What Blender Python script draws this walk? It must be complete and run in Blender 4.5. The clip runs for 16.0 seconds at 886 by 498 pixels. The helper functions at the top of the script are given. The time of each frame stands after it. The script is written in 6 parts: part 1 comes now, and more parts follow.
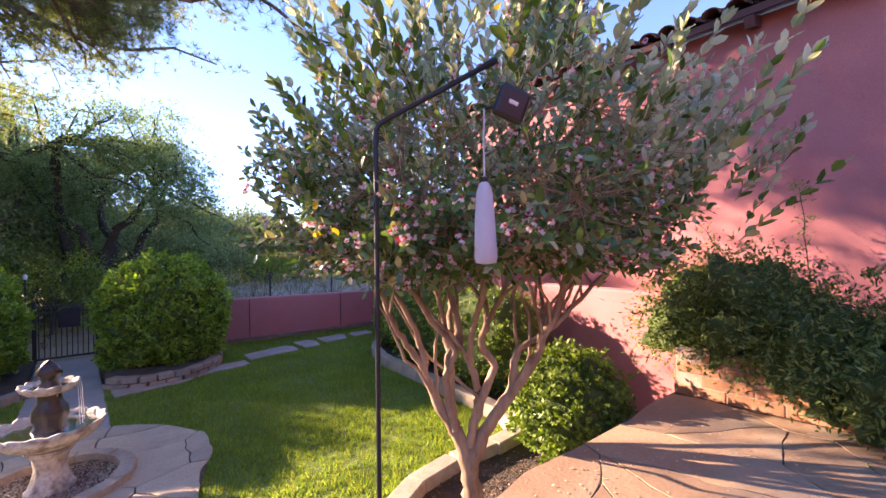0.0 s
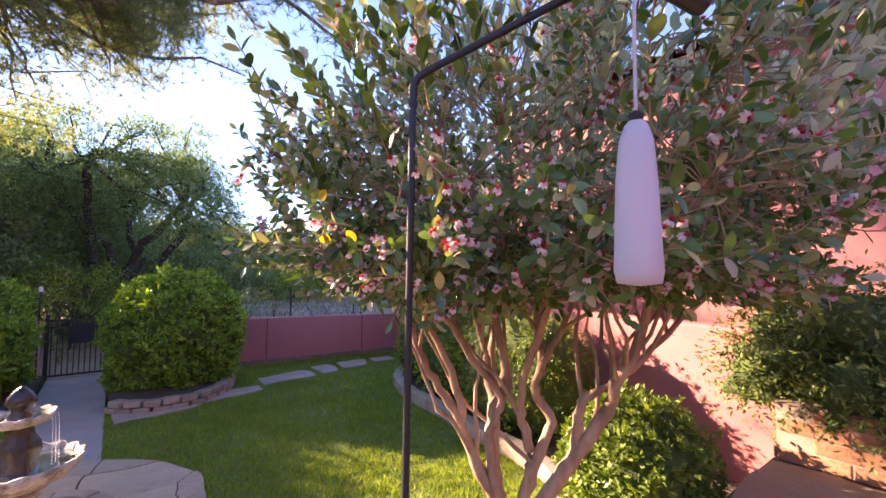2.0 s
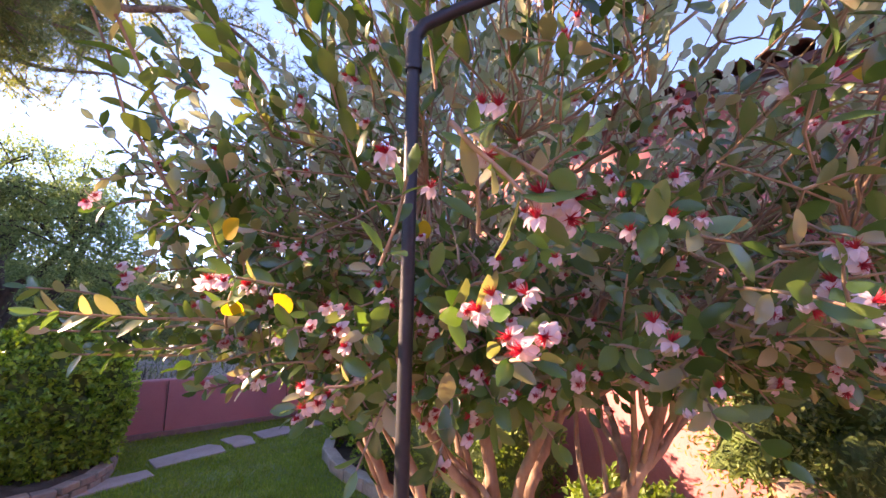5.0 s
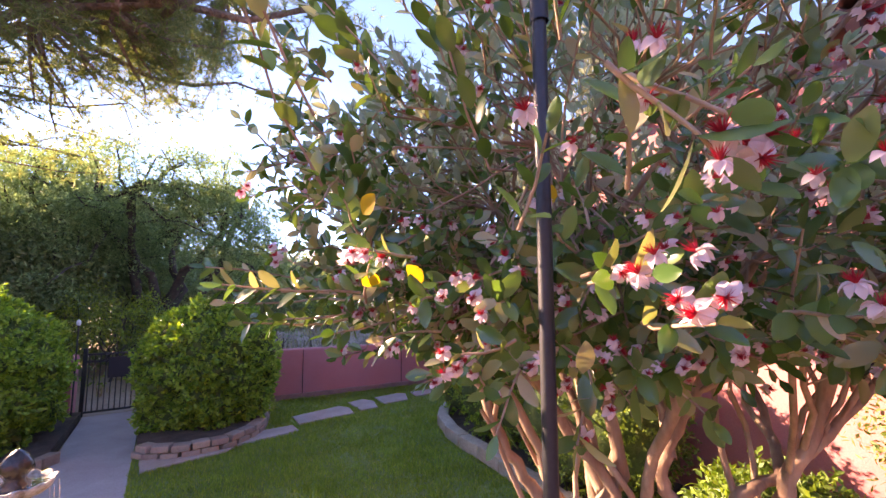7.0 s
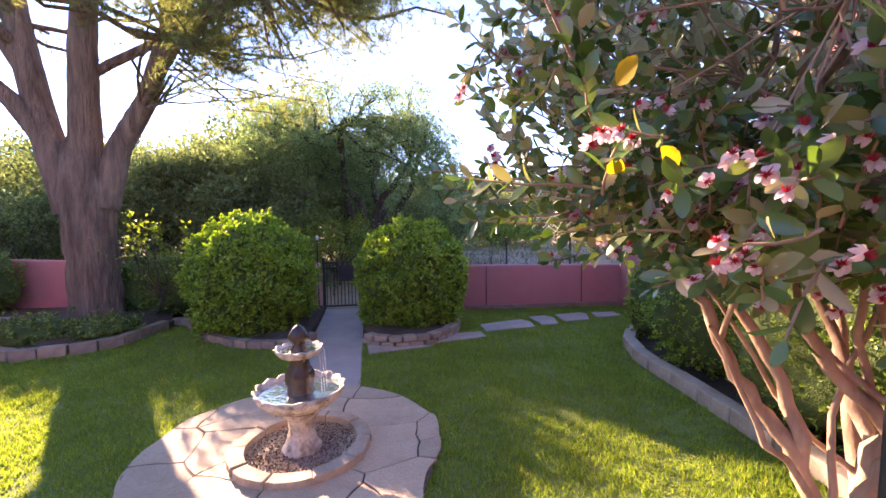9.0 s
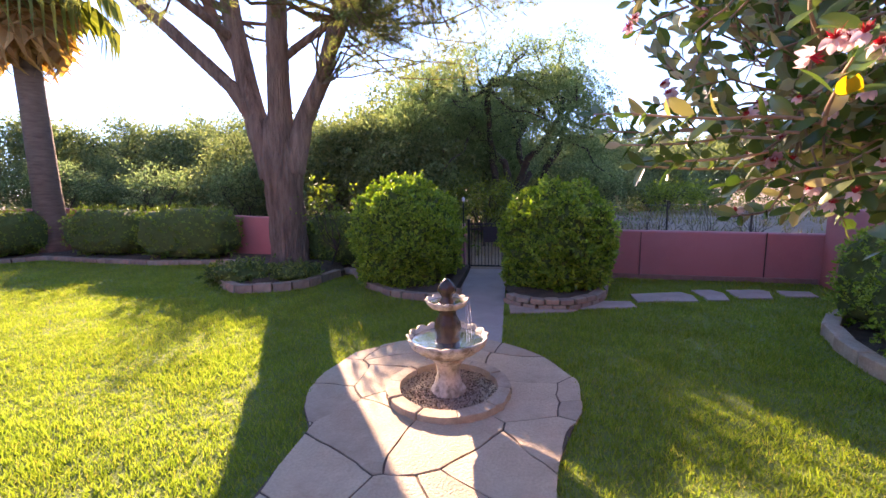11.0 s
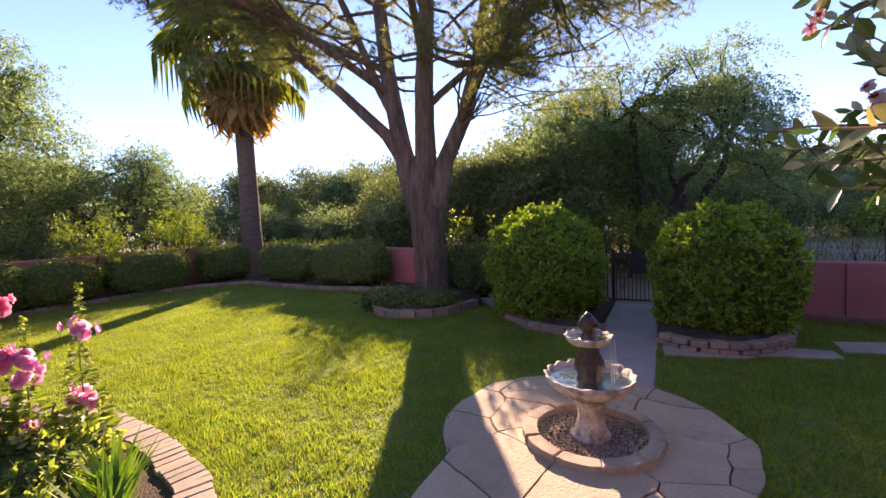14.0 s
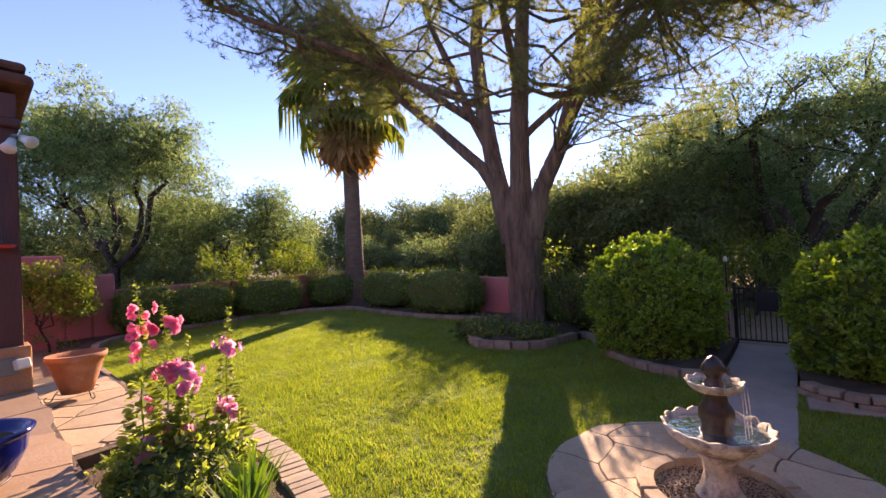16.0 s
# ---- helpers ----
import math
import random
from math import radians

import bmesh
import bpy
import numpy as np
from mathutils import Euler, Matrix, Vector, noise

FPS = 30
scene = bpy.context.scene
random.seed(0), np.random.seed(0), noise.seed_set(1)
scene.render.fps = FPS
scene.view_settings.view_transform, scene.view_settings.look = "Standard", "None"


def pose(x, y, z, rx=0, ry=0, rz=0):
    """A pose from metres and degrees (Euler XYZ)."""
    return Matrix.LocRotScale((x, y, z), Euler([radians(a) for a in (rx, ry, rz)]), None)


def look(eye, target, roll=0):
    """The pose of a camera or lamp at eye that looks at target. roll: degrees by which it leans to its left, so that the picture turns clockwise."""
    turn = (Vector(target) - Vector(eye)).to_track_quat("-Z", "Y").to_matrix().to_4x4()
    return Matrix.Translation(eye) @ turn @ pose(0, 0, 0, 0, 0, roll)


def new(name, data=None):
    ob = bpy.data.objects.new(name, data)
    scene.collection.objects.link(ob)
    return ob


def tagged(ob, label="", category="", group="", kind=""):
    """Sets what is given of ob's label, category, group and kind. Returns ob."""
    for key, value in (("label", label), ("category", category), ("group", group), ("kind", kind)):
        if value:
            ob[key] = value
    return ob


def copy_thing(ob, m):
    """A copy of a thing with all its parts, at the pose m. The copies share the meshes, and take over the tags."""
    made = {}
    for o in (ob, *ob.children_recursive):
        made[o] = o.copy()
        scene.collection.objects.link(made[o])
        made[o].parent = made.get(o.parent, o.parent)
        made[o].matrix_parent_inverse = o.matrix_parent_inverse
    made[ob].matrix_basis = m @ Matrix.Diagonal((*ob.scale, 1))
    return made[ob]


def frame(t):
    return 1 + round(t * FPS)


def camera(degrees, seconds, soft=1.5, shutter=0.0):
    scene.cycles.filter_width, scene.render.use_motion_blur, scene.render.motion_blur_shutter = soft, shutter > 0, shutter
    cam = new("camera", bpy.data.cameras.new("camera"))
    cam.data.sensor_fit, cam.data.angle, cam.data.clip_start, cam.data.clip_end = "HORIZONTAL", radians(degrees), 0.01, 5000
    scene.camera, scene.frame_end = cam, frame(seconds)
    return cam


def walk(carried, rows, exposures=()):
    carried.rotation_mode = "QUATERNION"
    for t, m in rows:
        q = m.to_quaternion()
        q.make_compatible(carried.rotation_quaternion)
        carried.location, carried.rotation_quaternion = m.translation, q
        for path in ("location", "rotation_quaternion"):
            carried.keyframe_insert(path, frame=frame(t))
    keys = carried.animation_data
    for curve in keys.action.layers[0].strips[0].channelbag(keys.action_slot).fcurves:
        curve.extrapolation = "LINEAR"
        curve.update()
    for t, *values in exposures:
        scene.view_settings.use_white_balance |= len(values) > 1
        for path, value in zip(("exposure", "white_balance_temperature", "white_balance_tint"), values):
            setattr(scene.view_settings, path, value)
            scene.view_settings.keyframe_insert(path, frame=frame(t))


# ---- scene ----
cam = camera(93.6, 16.0)
PATH = [
    (0, (0.233, -0.039, 1.950), (1.532, 1.480, 1.960), -1.1),
    (0.5, (0.284, 0.053, 1.938), (1.540, 1.608, 1.959), -0.8),
    (1, (0.338, 0.194, 1.929), (1.563, 1.775, 1.968), -0.4),
    (1.5, (0.441, 0.339, 1.928), (1.650, 1.932, 1.998), -0.1),
    (2, (0.537, 0.507, 1.924), (1.747, 2.096, 2.045), 0.3),
    (2.5, (0.596, 0.699, 1.948), (1.840, 2.254, 2.145), 0.7),
    (3, (0.679, 0.841, 1.963), (2.002, 2.316, 2.236), 0.5),
    (3.5, (0.776, 0.960, 1.990), (2.207, 2.315, 2.335), 0.2),
    (6, (0.779, 1.072, 2.024), (2.185, 2.458, 2.349), 0.2),
    (6.5, (0.762, 1.088, 2.016), (2.008, 2.627, 2.298), -0.2),
    (7, (0.748, 1.101, 2.010), (1.819, 2.775, 2.235), -0.6),
    (7.5, (0.726, 1.113, 2.005), (1.606, 2.902, 2.156), -0.7),
    (8, (0.699, 1.132, 1.992), (1.383, 3.010, 2.050), -0.8),
    (8.5, (0.673, 1.160, 1.971), (1.165, 3.098, 1.931), -0.8),
    (9, (0.645, 1.179, 1.949), (0.961, 3.149, 1.815), -0.8),
    (9.5, (0.624, 1.188, 1.932), (0.775, 3.171, 1.721), -0.7),
    (10, (0.603, 1.177, 1.926), (0.586, 3.159, 1.660), -0.7),
    (12.5, (0.643, 1.163, 1.893), (-0.105, 2.999, 1.627), -2.5),
    (13, (0.636, 1.156, 1.909), (-0.185, 2.967, 1.699), -2.8),
    (13.5, (0.629, 1.166, 1.911), (-0.265, 2.948, 1.754), -2.9),
    (14, (0.622, 1.157, 1.922), (-0.348, 2.901, 1.794), -2.9),
    (14.5, (0.606, 1.139, 1.929), (-0.454, 2.831, 1.819), -2.9),
    (15, (0.593, 1.105, 1.935), (-0.571, 2.729, 1.848), -2.9),
    (15.5, (0.574, 1.065, 1.958), (-0.681, 2.621, 1.912), -2.9),
    (16, (0.564, 1.036, 1.970), (-0.752, 2.541, 1.999), -2.9),
]
walk(cam, [(t, look(eye, target, roll)) for t, eye, target, roll in PATH],
     [(0, 2.72, 7500, 36), (1.5, 2.86, 7900, 37), (3, 3.0, 8400, 42), (7, 3.18, 8300, 43), (10, 3.04, 8000, 38), (12.5, 2.42, 8000, 37), (16, 2.0, 8500, 38)])

# ---- world, sun, light ----
SUN = Vector((-0.489, 0.809, 0.325)).normalized()
world = bpy.data.worlds.new("sky")
scene.world = world
world.use_nodes = True
wn = world.node_tree
sky = wn.nodes.new("ShaderNodeTexSky")
sky.sky_type = "NISHITA"
sky.sun_disc = False
sky.sun_elevation = radians(19)
sky.sun_rotation = radians(-31)
sky.altitude = 800
sky.air_density = 0.8
sky.dust_density = 0.0
sky.ozone_density = 5.5
wn.links.new(sky.outputs[0], wn.nodes["Background"].inputs[0])
wn.nodes["Background"].inputs[1].default_value = 0.11
sun = new("sun", bpy.data.lights.new("sun", "SUN"))
sun.data.energy = 3.8
sun.data.angle = radians(0.55)
sun.data.color = (1.0, 0.86, 0.66)
sun.matrix_world = look((0, 0, 30), Vector((0, 0, 30)) - SUN)


# ---- mesh helpers ----
def mesh_of(name, verts, faces, mats, smooth=False, fmat=None):
    """A mesh from a float array of corners and an int array of faces, all with the same count of corners."""
    verts, faces = np.asarray(verts, np.float32), np.asarray(faces, np.int32)
    me = bpy.data.meshes.new(name)
    n, k = faces.shape
    me.vertices.add(len(verts))
    me.vertices.foreach_set("co", verts.ravel())
    me.loops.add(n * k)
    me.loops.foreach_set("vertex_index", faces.ravel())
    me.polygons.add(n)
    me.polygons.foreach_set("loop_start", np.arange(0, n * k, k, dtype=np.int32))
    me.polygons.foreach_set("use_smooth", np.full(n, smooth))
    for m in mats if isinstance(mats, (list, tuple)) else [mats]:
        me.materials.append(m)
    if fmat is not None:
        me.polygons.foreach_set("material_index", np.asarray(fmat, np.int32))
    me.update(calc_edges=True)
    return me


def bm_mesh(name, bm, mat, smooth=False):
    bmesh.ops.recalc_face_normals(bm, faces=bm.faces)
    me = bpy.data.meshes.new(name)
    bm.to_mesh(me)
    bm.free()
    for m in mat if isinstance(mat, (list, tuple)) else [mat]:
        me.materials.append(m)
    if smooth:
        me.polygons.foreach_set("use_smooth", np.full(len(me.polygons), True))
    return me


def thing(name, label, category, group="", kind="", at=None):
    ob = new(name)
    if at is not None:
        ob.matrix_basis = at if isinstance(at, Matrix) else Matrix.Translation(at)
    return tagged(ob, label, category, group, kind)


def part(name, me, parent, label="", m=None):
    ob = new(name, me)
    ob.parent = parent
    if m is not None:
        ob.matrix_basis = m
    if label:
        ob["label"] = label
    return ob


def solid(name, me, label, category, kind="structure", group="", m=None):
    ob = new(name, me)
    if m is not None:
        ob.matrix_basis = m
    return tagged(ob, label, category, group, kind)


def box_bm(size, bevel=0.0, bm=None, at=(0, 0, 0), segs=2):
    bm = bm or bmesh.new()
    r = bmesh.ops.create_cube(bm, size=1, matrix=Matrix.Translation(at) @ Matrix.Diagonal((*size, 1)))
    if bevel:
        es = list({e for v in r["verts"] for e in v.link_edges})
        bmesh.ops.bevel(bm, geom=es, offset=bevel, segments=segs, affect="EDGES", profile=0.5)
    return bm


def prism_bm(pts, z0, z1, bevel=0.0, bm=None):
    """An upright prism on a polygon; z1 may be a list, one height a corner."""
    bm = bm or bmesh.new()
    tops = z1 if isinstance(z1, (list, tuple)) else [z1] * len(pts)
    lo = [bm.verts.new((p[0], p[1], z0)) for p in pts]
    hi = [bm.verts.new((p[0], p[1], z)) for p, z in zip(pts, tops)]
    n = len(pts)
    bm.faces.new(lo[::-1])
    top = bm.faces.new(hi)
    for i in range(n):
        bm.faces.new((lo[i], lo[(i + 1) % n], hi[(i + 1) % n], hi[i]))
    if bevel:
        bmesh.ops.bevel(bm, geom=list(top.edges), offset=bevel, segments=2, affect="EDGES", profile=0.5)
    return bm


def lathe(name, profile, mat, n=32, wave=None, smooth=True):
    """Turns a profile of (r, z); wave(a, i) may scale the radius and lift the height."""
    vs, fs = [], []
    k = len(profile)
    for j in range(n):
        a = 2 * math.pi * j / n
        for i, (r, z) in enumerate(profile):
            s, dz = wave(a, i) if wave else (1, 0)
            vs.append((r * s * math.cos(a), r * s * math.sin(a), z + dz))
    for j in range(n):
        for i in range(k - 1):
            a, b = j * k, (j + 1) % n * k
            fs.append((a + i, b + i, b + i + 1, a + i + 1))
    return mesh_of(name, vs, fs, mat, smooth)


def tubes(name, lines, mat, sides=7, smooth=True):
    """Round limbs along polylines of (x, y, z, radius)."""
    V, Fa, base = [], [], 0
    ang = np.arange(sides) * 2 * math.pi / sides
    for ln in lines:
        ln = np.asarray(ln, float)
        p, r = ln[:, :3], ln[:, 3]
        t = np.gradient(p, axis=0)
        t /= np.linalg.norm(t, axis=1)[:, None] + 1e-9
        ref = np.array((0.0, 0, 1)) if abs(t[0, 2]) < 0.9 else np.array((1.0, 0, 0))
        a = np.cross(t, ref)
        a /= np.linalg.norm(a, axis=1)[:, None] + 1e-9
        b = np.cross(t, a)
        ring = p[:, None] + r[:, None, None] * (np.cos(ang)[None, :, None] * a[:, None] + np.sin(ang)[None, :, None] * b[:, None])
        V.append(ring.reshape(-1, 3))
        for i in range(len(p) - 1):
            for j in range(sides):
                q = base + i * sides
                Fa.append((q + j, q + (j + 1) % sides, q + sides + (j + 1) % sides, q + sides + j))
        base += len(p) * sides
    return mesh_of(name, np.concatenate(V), Fa, mat, smooth)


def limb(p0, p1, r0, r1, n=6, wob=0.05, sag=0.0, rng=np.random):
    """A bent limb from p0 to p1."""
    p0, p1 = np.asarray(p0, float), np.asarray(p1, float)
    t = np.linspace(0, 1, n)[:, None]
    p = p0 + (p1 - p0) * t
    L = np.linalg.norm(p1 - p0)
    w = np.cumsum(rng.normal(0, wob * L / n ** 0.5, (n, 3)), axis=0)
    w -= w[-1] * t
    p = p + w * np.sin(math.pi * t) ** 0.5
    p[:, 2] += sag * L * np.sin(math.pi * t[:, 0])
    return np.c_[p, r0 + (r1 - r0) * t[:, 0]]


OVAL = (np.array([(0, 0, 0), (0.33, -0.42, 0.1), (0.7, -0.42, 0.1), (1, 0, -0.03), (0.7, 0.42, 0.1), (0.33, 0.42, 0.1), (0.5, 0, 0)]),
        np.array([(0, 1, 6), (1, 2, 6), (2, 3, 6), (3, 4, 6), (4, 5, 6), (5, 0, 6)]))
KITE = (np.array([(0, 0, 0), (0.5, -0.5, 0.12), (1, 0, 0), (0.5, 0.5, 0.12)]), np.array([(0, 1, 2), (0, 2, 3)]))
ROUND = (np.array([(0, 0, 0), (0.12, -0.2, 0.05), (0.32, -0.42, 0.12), (0.58, -0.48, 0.14), (0.82, -0.34, 0.08), (0.97, -0.12, 0.0), (1, 0, -0.05), (0.97, 0.12, 0.0), (0.82, 0.34, 0.08), (0.58, 0.48, 0.14),
                   (0.32, 0.42, 0.12), (0.12, 0.2, 0.05), (0.3, 0, 0.03), (0.7, 0, 0.02)]),
         np.array([(0, 1, 12), (1, 2, 12), (2, 3, 12), (3, 13, 12), (3, 4, 13), (4, 5, 13), (5, 6, 13), (6, 7, 13), (7, 8, 13), (8, 9, 13), (9, 12, 13), (9, 10, 12), (10, 11, 12), (11, 0, 12)]))
BLADE = (np.array([(0, -0.5, 0), (0, 0.5, 0), (1, 0, 0)]), np.array([(0, 1, 2)]))


def unit(a):
    return a / (np.linalg.norm(a, axis=-1, keepdims=True) + 1e-9)


def leaves(name, pos, along, out, length, width, mat, shape=KITE, smooth=False):
    """Many leaves as one mesh: at pos, growing along, their face turned towards out."""
    pos, along, out = np.asarray(pos, float), unit(np.asarray(along, float)), np.asarray(out, float)
    side = unit(np.cross(out, along))
    nor = np.cross(along, side)
    L = np.broadcast_to(length, len(pos))[:, None, None]
    W = np.broadcast_to(width, len(pos))[:, None, None]
    v, f = shape
    V = pos[:, None] + along[:, None] * v[None, :, :1] * L + side[:, None] * v[None, :, 1:2] * W + nor[:, None] * v[None, :, 2:] * W
    Fc = f[None] + (np.arange(len(pos)) * len(v))[:, None, None]
    return mesh_of(name, V.reshape(-1, 3), Fc.reshape(-1, 3), mat, smooth)


def ball(n, rng):
    return unit(rng.normal(size=(n, 3)))


def inside(poly, p):
    """Which of the points p lie in the polygon."""
    poly, x, y = np.asarray(poly, float), p[:, 0], p[:, 1]
    hit = np.zeros(len(p), bool)
    for (x0, y0), (x1, y1) in zip(poly, np.roll(poly, -1, 0)):
        c = (y0 > y) != (y1 > y)
        hit ^= c & (x < (x1 - x0) * (y - y0) / (y1 - y0 + 1e-12) + x0)
    return hit


# ---- materials ----
def material(name):
    m = bpy.data.materials.new(name)
    m.use_nodes = True
    return m, m.node_tree, m.node_tree.nodes["Principled BSDF"]


def ramp(nt, src, stops):
    r = nt.nodes.new("ShaderNodeValToRGB")
    while len(r.color_ramp.elements) < len(stops):
        r.color_ramp.elements.new(0.5)
    for e, (p, c) in zip(r.color_ramp.elements, stops):
        e.position, e.color = p, (*c, 1)
    nt.links.new(src, r.inputs[0])
    return r.outputs[0]


def noise_of(nt, scale, detail=4, rough=0.55, squash=None):
    tc = nt.nodes.new("ShaderNodeTexCoord")
    n = nt.nodes.new("ShaderNodeTexNoise")
    n.inputs["Scale"].default_value, n.inputs["Detail"].default_value, n.inputs["Roughness"].default_value = scale, detail, rough
    src = tc.outputs["Object"]
    if squash:
        mp = nt.nodes.new("ShaderNodeMapping")
        mp.inputs["Scale"].default_value = squash
        nt.links.new(src, mp.inputs[0])
        src = mp.outputs[0]
    nt.links.new(src, n.inputs["Vector"])
    return n.outputs["Fac"]


def mix(nt, kind, fac, a, b):
    m = nt.nodes.new("ShaderNodeMix")
    m.data_type, m.blend_type = "RGBA", kind
    for sock, v in ((m.inputs[0], fac), (m.inputs[6], a), (m.inputs[7], b)):
        if hasattr(v, "is_output"):
            nt.links.new(v, sock)
        else:
            sock.default_value = (*v, 1) if isinstance(v, tuple) else v
    return m.outputs[2]


def bump(nt, bsdf, src, strength, dist=0.01):
    b = nt.nodes.new("ShaderNodeBump")
    b.inputs["Strength"].default_value, b.inputs["Distance"].default_value = strength, dist
    nt.links.new(src, b.inputs["Height"])
    nt.links.new(b.outputs[0], bsdf.inputs["Normal"])


def surface(name, dark, light, scale=3.0, fine=60.0, rough=0.85, relief=0.4, dist=0.008, pieces=0.0, metal=0.0, squash=None, stain=None, stain_at=0.5):
    """A rough surface: large stains and fine grain, with a tone of its own for each piece."""
    m, nt, b = material(name)
    col = ramp(nt, noise_of(nt, scale, 5, 0.6, squash), [(0.3, dark), (0.7, light)])
    grain = noise_of(nt, fine, 3, 0.6, squash)
    col = mix(nt, "MULTIPLY", 0.55, col, ramp(nt, grain, [(0.25, (0.62, 0.6, 0.58)), (0.65, (1, 1, 1))]))
    if stain:
        col = mix(nt, "MIX", ramp(nt, noise_of(nt, scale * 0.37, 6, 0.7), [(stain_at, (0, 0, 0)), (stain_at + 0.16, (0.75, 0.75, 0.75))]), col, stain)
    if pieces:
        oi = nt.nodes.new("ShaderNodeObjectInfo")
        col = mix(nt, "MULTIPLY", 1.0, col, ramp(nt, oi.outputs["Random"], [(0, (1 - pieces,) * 3), (1, (1, 1, 1 - pieces * 0.15))]))
    nt.links.new(col, b.inputs["Base Color"])
    b.inputs["Roughness"].default_value, b.inputs["Metallic"].default_value = rough, metal
    bump(nt, b, grain, relief, dist)
    return m


def foliage(name, stops, rough=0.5, through_light=0.35, spec=0.4, tint=(1.5, 1.45, 0.55)):
    """Leaves: one tone a leaf, some light passing through."""
    m, nt, b = material(name)
    g = nt.nodes.new("ShaderNodeNewGeometry")
    col = ramp(nt, g.outputs["Random Per Island"], stops)
    col = mix(nt, "MULTIPLY", 0.7, col, ramp(nt, noise_of(nt, 1.7, 3), [(0.3, (0.6, 0.62, 0.55)), (0.7, (1, 1, 1))]))
    nt.links.new(col, b.inputs["Base Color"])
    b.inputs["Roughness"].default_value = rough
    b.inputs["Specular IOR Level"].default_value = spec
    tr = nt.nodes.new("ShaderNodeBsdfTranslucent")
    nt.links.new(mix(nt, "MULTIPLY", 1.0, col, tint), tr.inputs[0])
    ms = nt.nodes.new("ShaderNodeMixShader")
    ms.inputs[0].default_value = through_light
    nt.links.new(b.outputs[0], ms.inputs[1])
    nt.links.new(tr.outputs[0], ms.inputs[2])
    nt.links.new(ms.outputs[0], nt.nodes["Material Output"].inputs["Surface"])
    return m


def plain(name, c, rough=0.5, metal=0.0, vary=0.12, scale=25):
    return surface(name, tuple(x * (1 - vary) for x in c), c, scale, scale * 6, rough, 0.12, 0.002, metal=metal)


STUCCO = surface("rose_stucco", (0.44, 0.15, 0.145), (0.54, 0.2, 0.195), 0.9, 90, 0.92, 0.45, 0.006, stain=(0.45, 0.17, 0.165))
STUCCO_BASE = surface("stained_footing", (0.22, 0.12, 0.10), (0.34, 0.2, 0.17), 4, 70, 0.95, 0.6, 0.01)
FLAG = surface("sandstone_flag", (0.5, 0.385, 0.265), (0.7, 0.56, 0.41), 1.8, 45, 0.8, 0.6, 0.014, pieces=0.25, stain=(0.36, 0.27, 0.18))
PATIO = surface("red_sandstone", (0.38, 0.235, 0.15), (0.55, 0.4, 0.28), 1.3, 40, 0.7, 0.4, 0.008, pieces=0.38, stain=(0.36, 0.29, 0.22), stain_at=0.46)
JOINT = surface("sandy_joint", (0.09, 0.065, 0.048), (0.17, 0.12, 0.09), 8, 90, 0.95, 0.8, 0.01)
STEP = surface("pale_stone", (0.36, 0.28, 0.23), (0.50, 0.40, 0.34), 2.5, 50, 0.85, 0.5, 0.01, pieces=0.18)
CONCRETE = surface("grey_path", (0.34, 0.3, 0.275), (0.46, 0.41, 0.38), 1.5, 70, 0.9, 0.4, 0.005)
CURB = surface("curb_block", (0.30, 0.22, 0.17), (0.45, 0.35, 0.28), 5, 60, 0.9, 0.6, 0.01, pieces=0.3)
KERBTAN = surface("tan_concrete", (0.37, 0.29, 0.21), (0.56, 0.46, 0.35), 7, 60, 0.9, 0.5, 0.008, pieces=0.1)
BRICK = surface("tan_brick", (0.42, 0.345, 0.27), (0.6, 0.52, 0.42), 6, 80, 0.9, 0.5, 0.008, pieces=0.3)
ADOBE = surface("adobe_block", (0.42, 0.19, 0.10), (0.56, 0.28, 0.16), 4, 60, 0.92, 0.6, 0.01, pieces=0.2)
MORTAR = surface("mortar", (0.35, 0.25, 0.19), (0.45, 0.33, 0.26), 6, 90, 0.95, 0.5, 0.006)
SOIL = surface("bed_soil", (0.06, 0.042, 0.03), (0.13, 0.095, 0.065), 5, 50, 0.97, 0.9, 0.03)
DIRT = surface("dry_ground", (0.24, 0.17, 0.115), (0.4, 0.31, 0.22), 0.25, 9, 0.97, 0.8, 0.05, stain=(0.2, 0.18, 0.1))
TURF = surface("turf_soil", (0.14, 0.2, 0.05), (0.22, 0.3, 0.08), 1.2, 60, 0.95, 0.9, 0.03)
GRASS = foliage("grass_blade", [(0, (0.15, 0.26, 0.045)), (0.5, (0.25, 0.38, 0.065)), (0.9, (0.37, 0.47, 0.1)), (1, (0.48, 0.43, 0.16))], 0.85, 0.5, 0.1, tint=(1.35, 1.3, 0.6))
GRAVEL = surface("pea_gravel", (0.24, 0.15, 0.11), (0.55, 0.42, 0.34), 30, 90, 0.9, 0.9, 0.02)
BARK = surface("pine_bark", (0.1, 0.062, 0.046), (0.3, 0.2, 0.15), 7, 24, 0.95, 1.0, 0.12, squash=(1, 1, 0.18))
PALMBARK = surface("palm_bark", (0.13, 0.085, 0.065), (0.24, 0.165, 0.125), 3, 30, 0.95, 0.9, 0.03, squash=(1, 1, 5))
GUAVABARK = surface("pale_smooth_bark", (0.24, 0.14, 0.09), (0.53, 0.37, 0.25), 9, 40, 0.85, 0.6, 0.008, squash=(1, 1, 0.35))
DARKBARK = surface("mesquite_bark", (0.035, 0.025, 0.02), (0.085, 0.062, 0.05), 6, 30, 0.95, 0.8, 0.03)
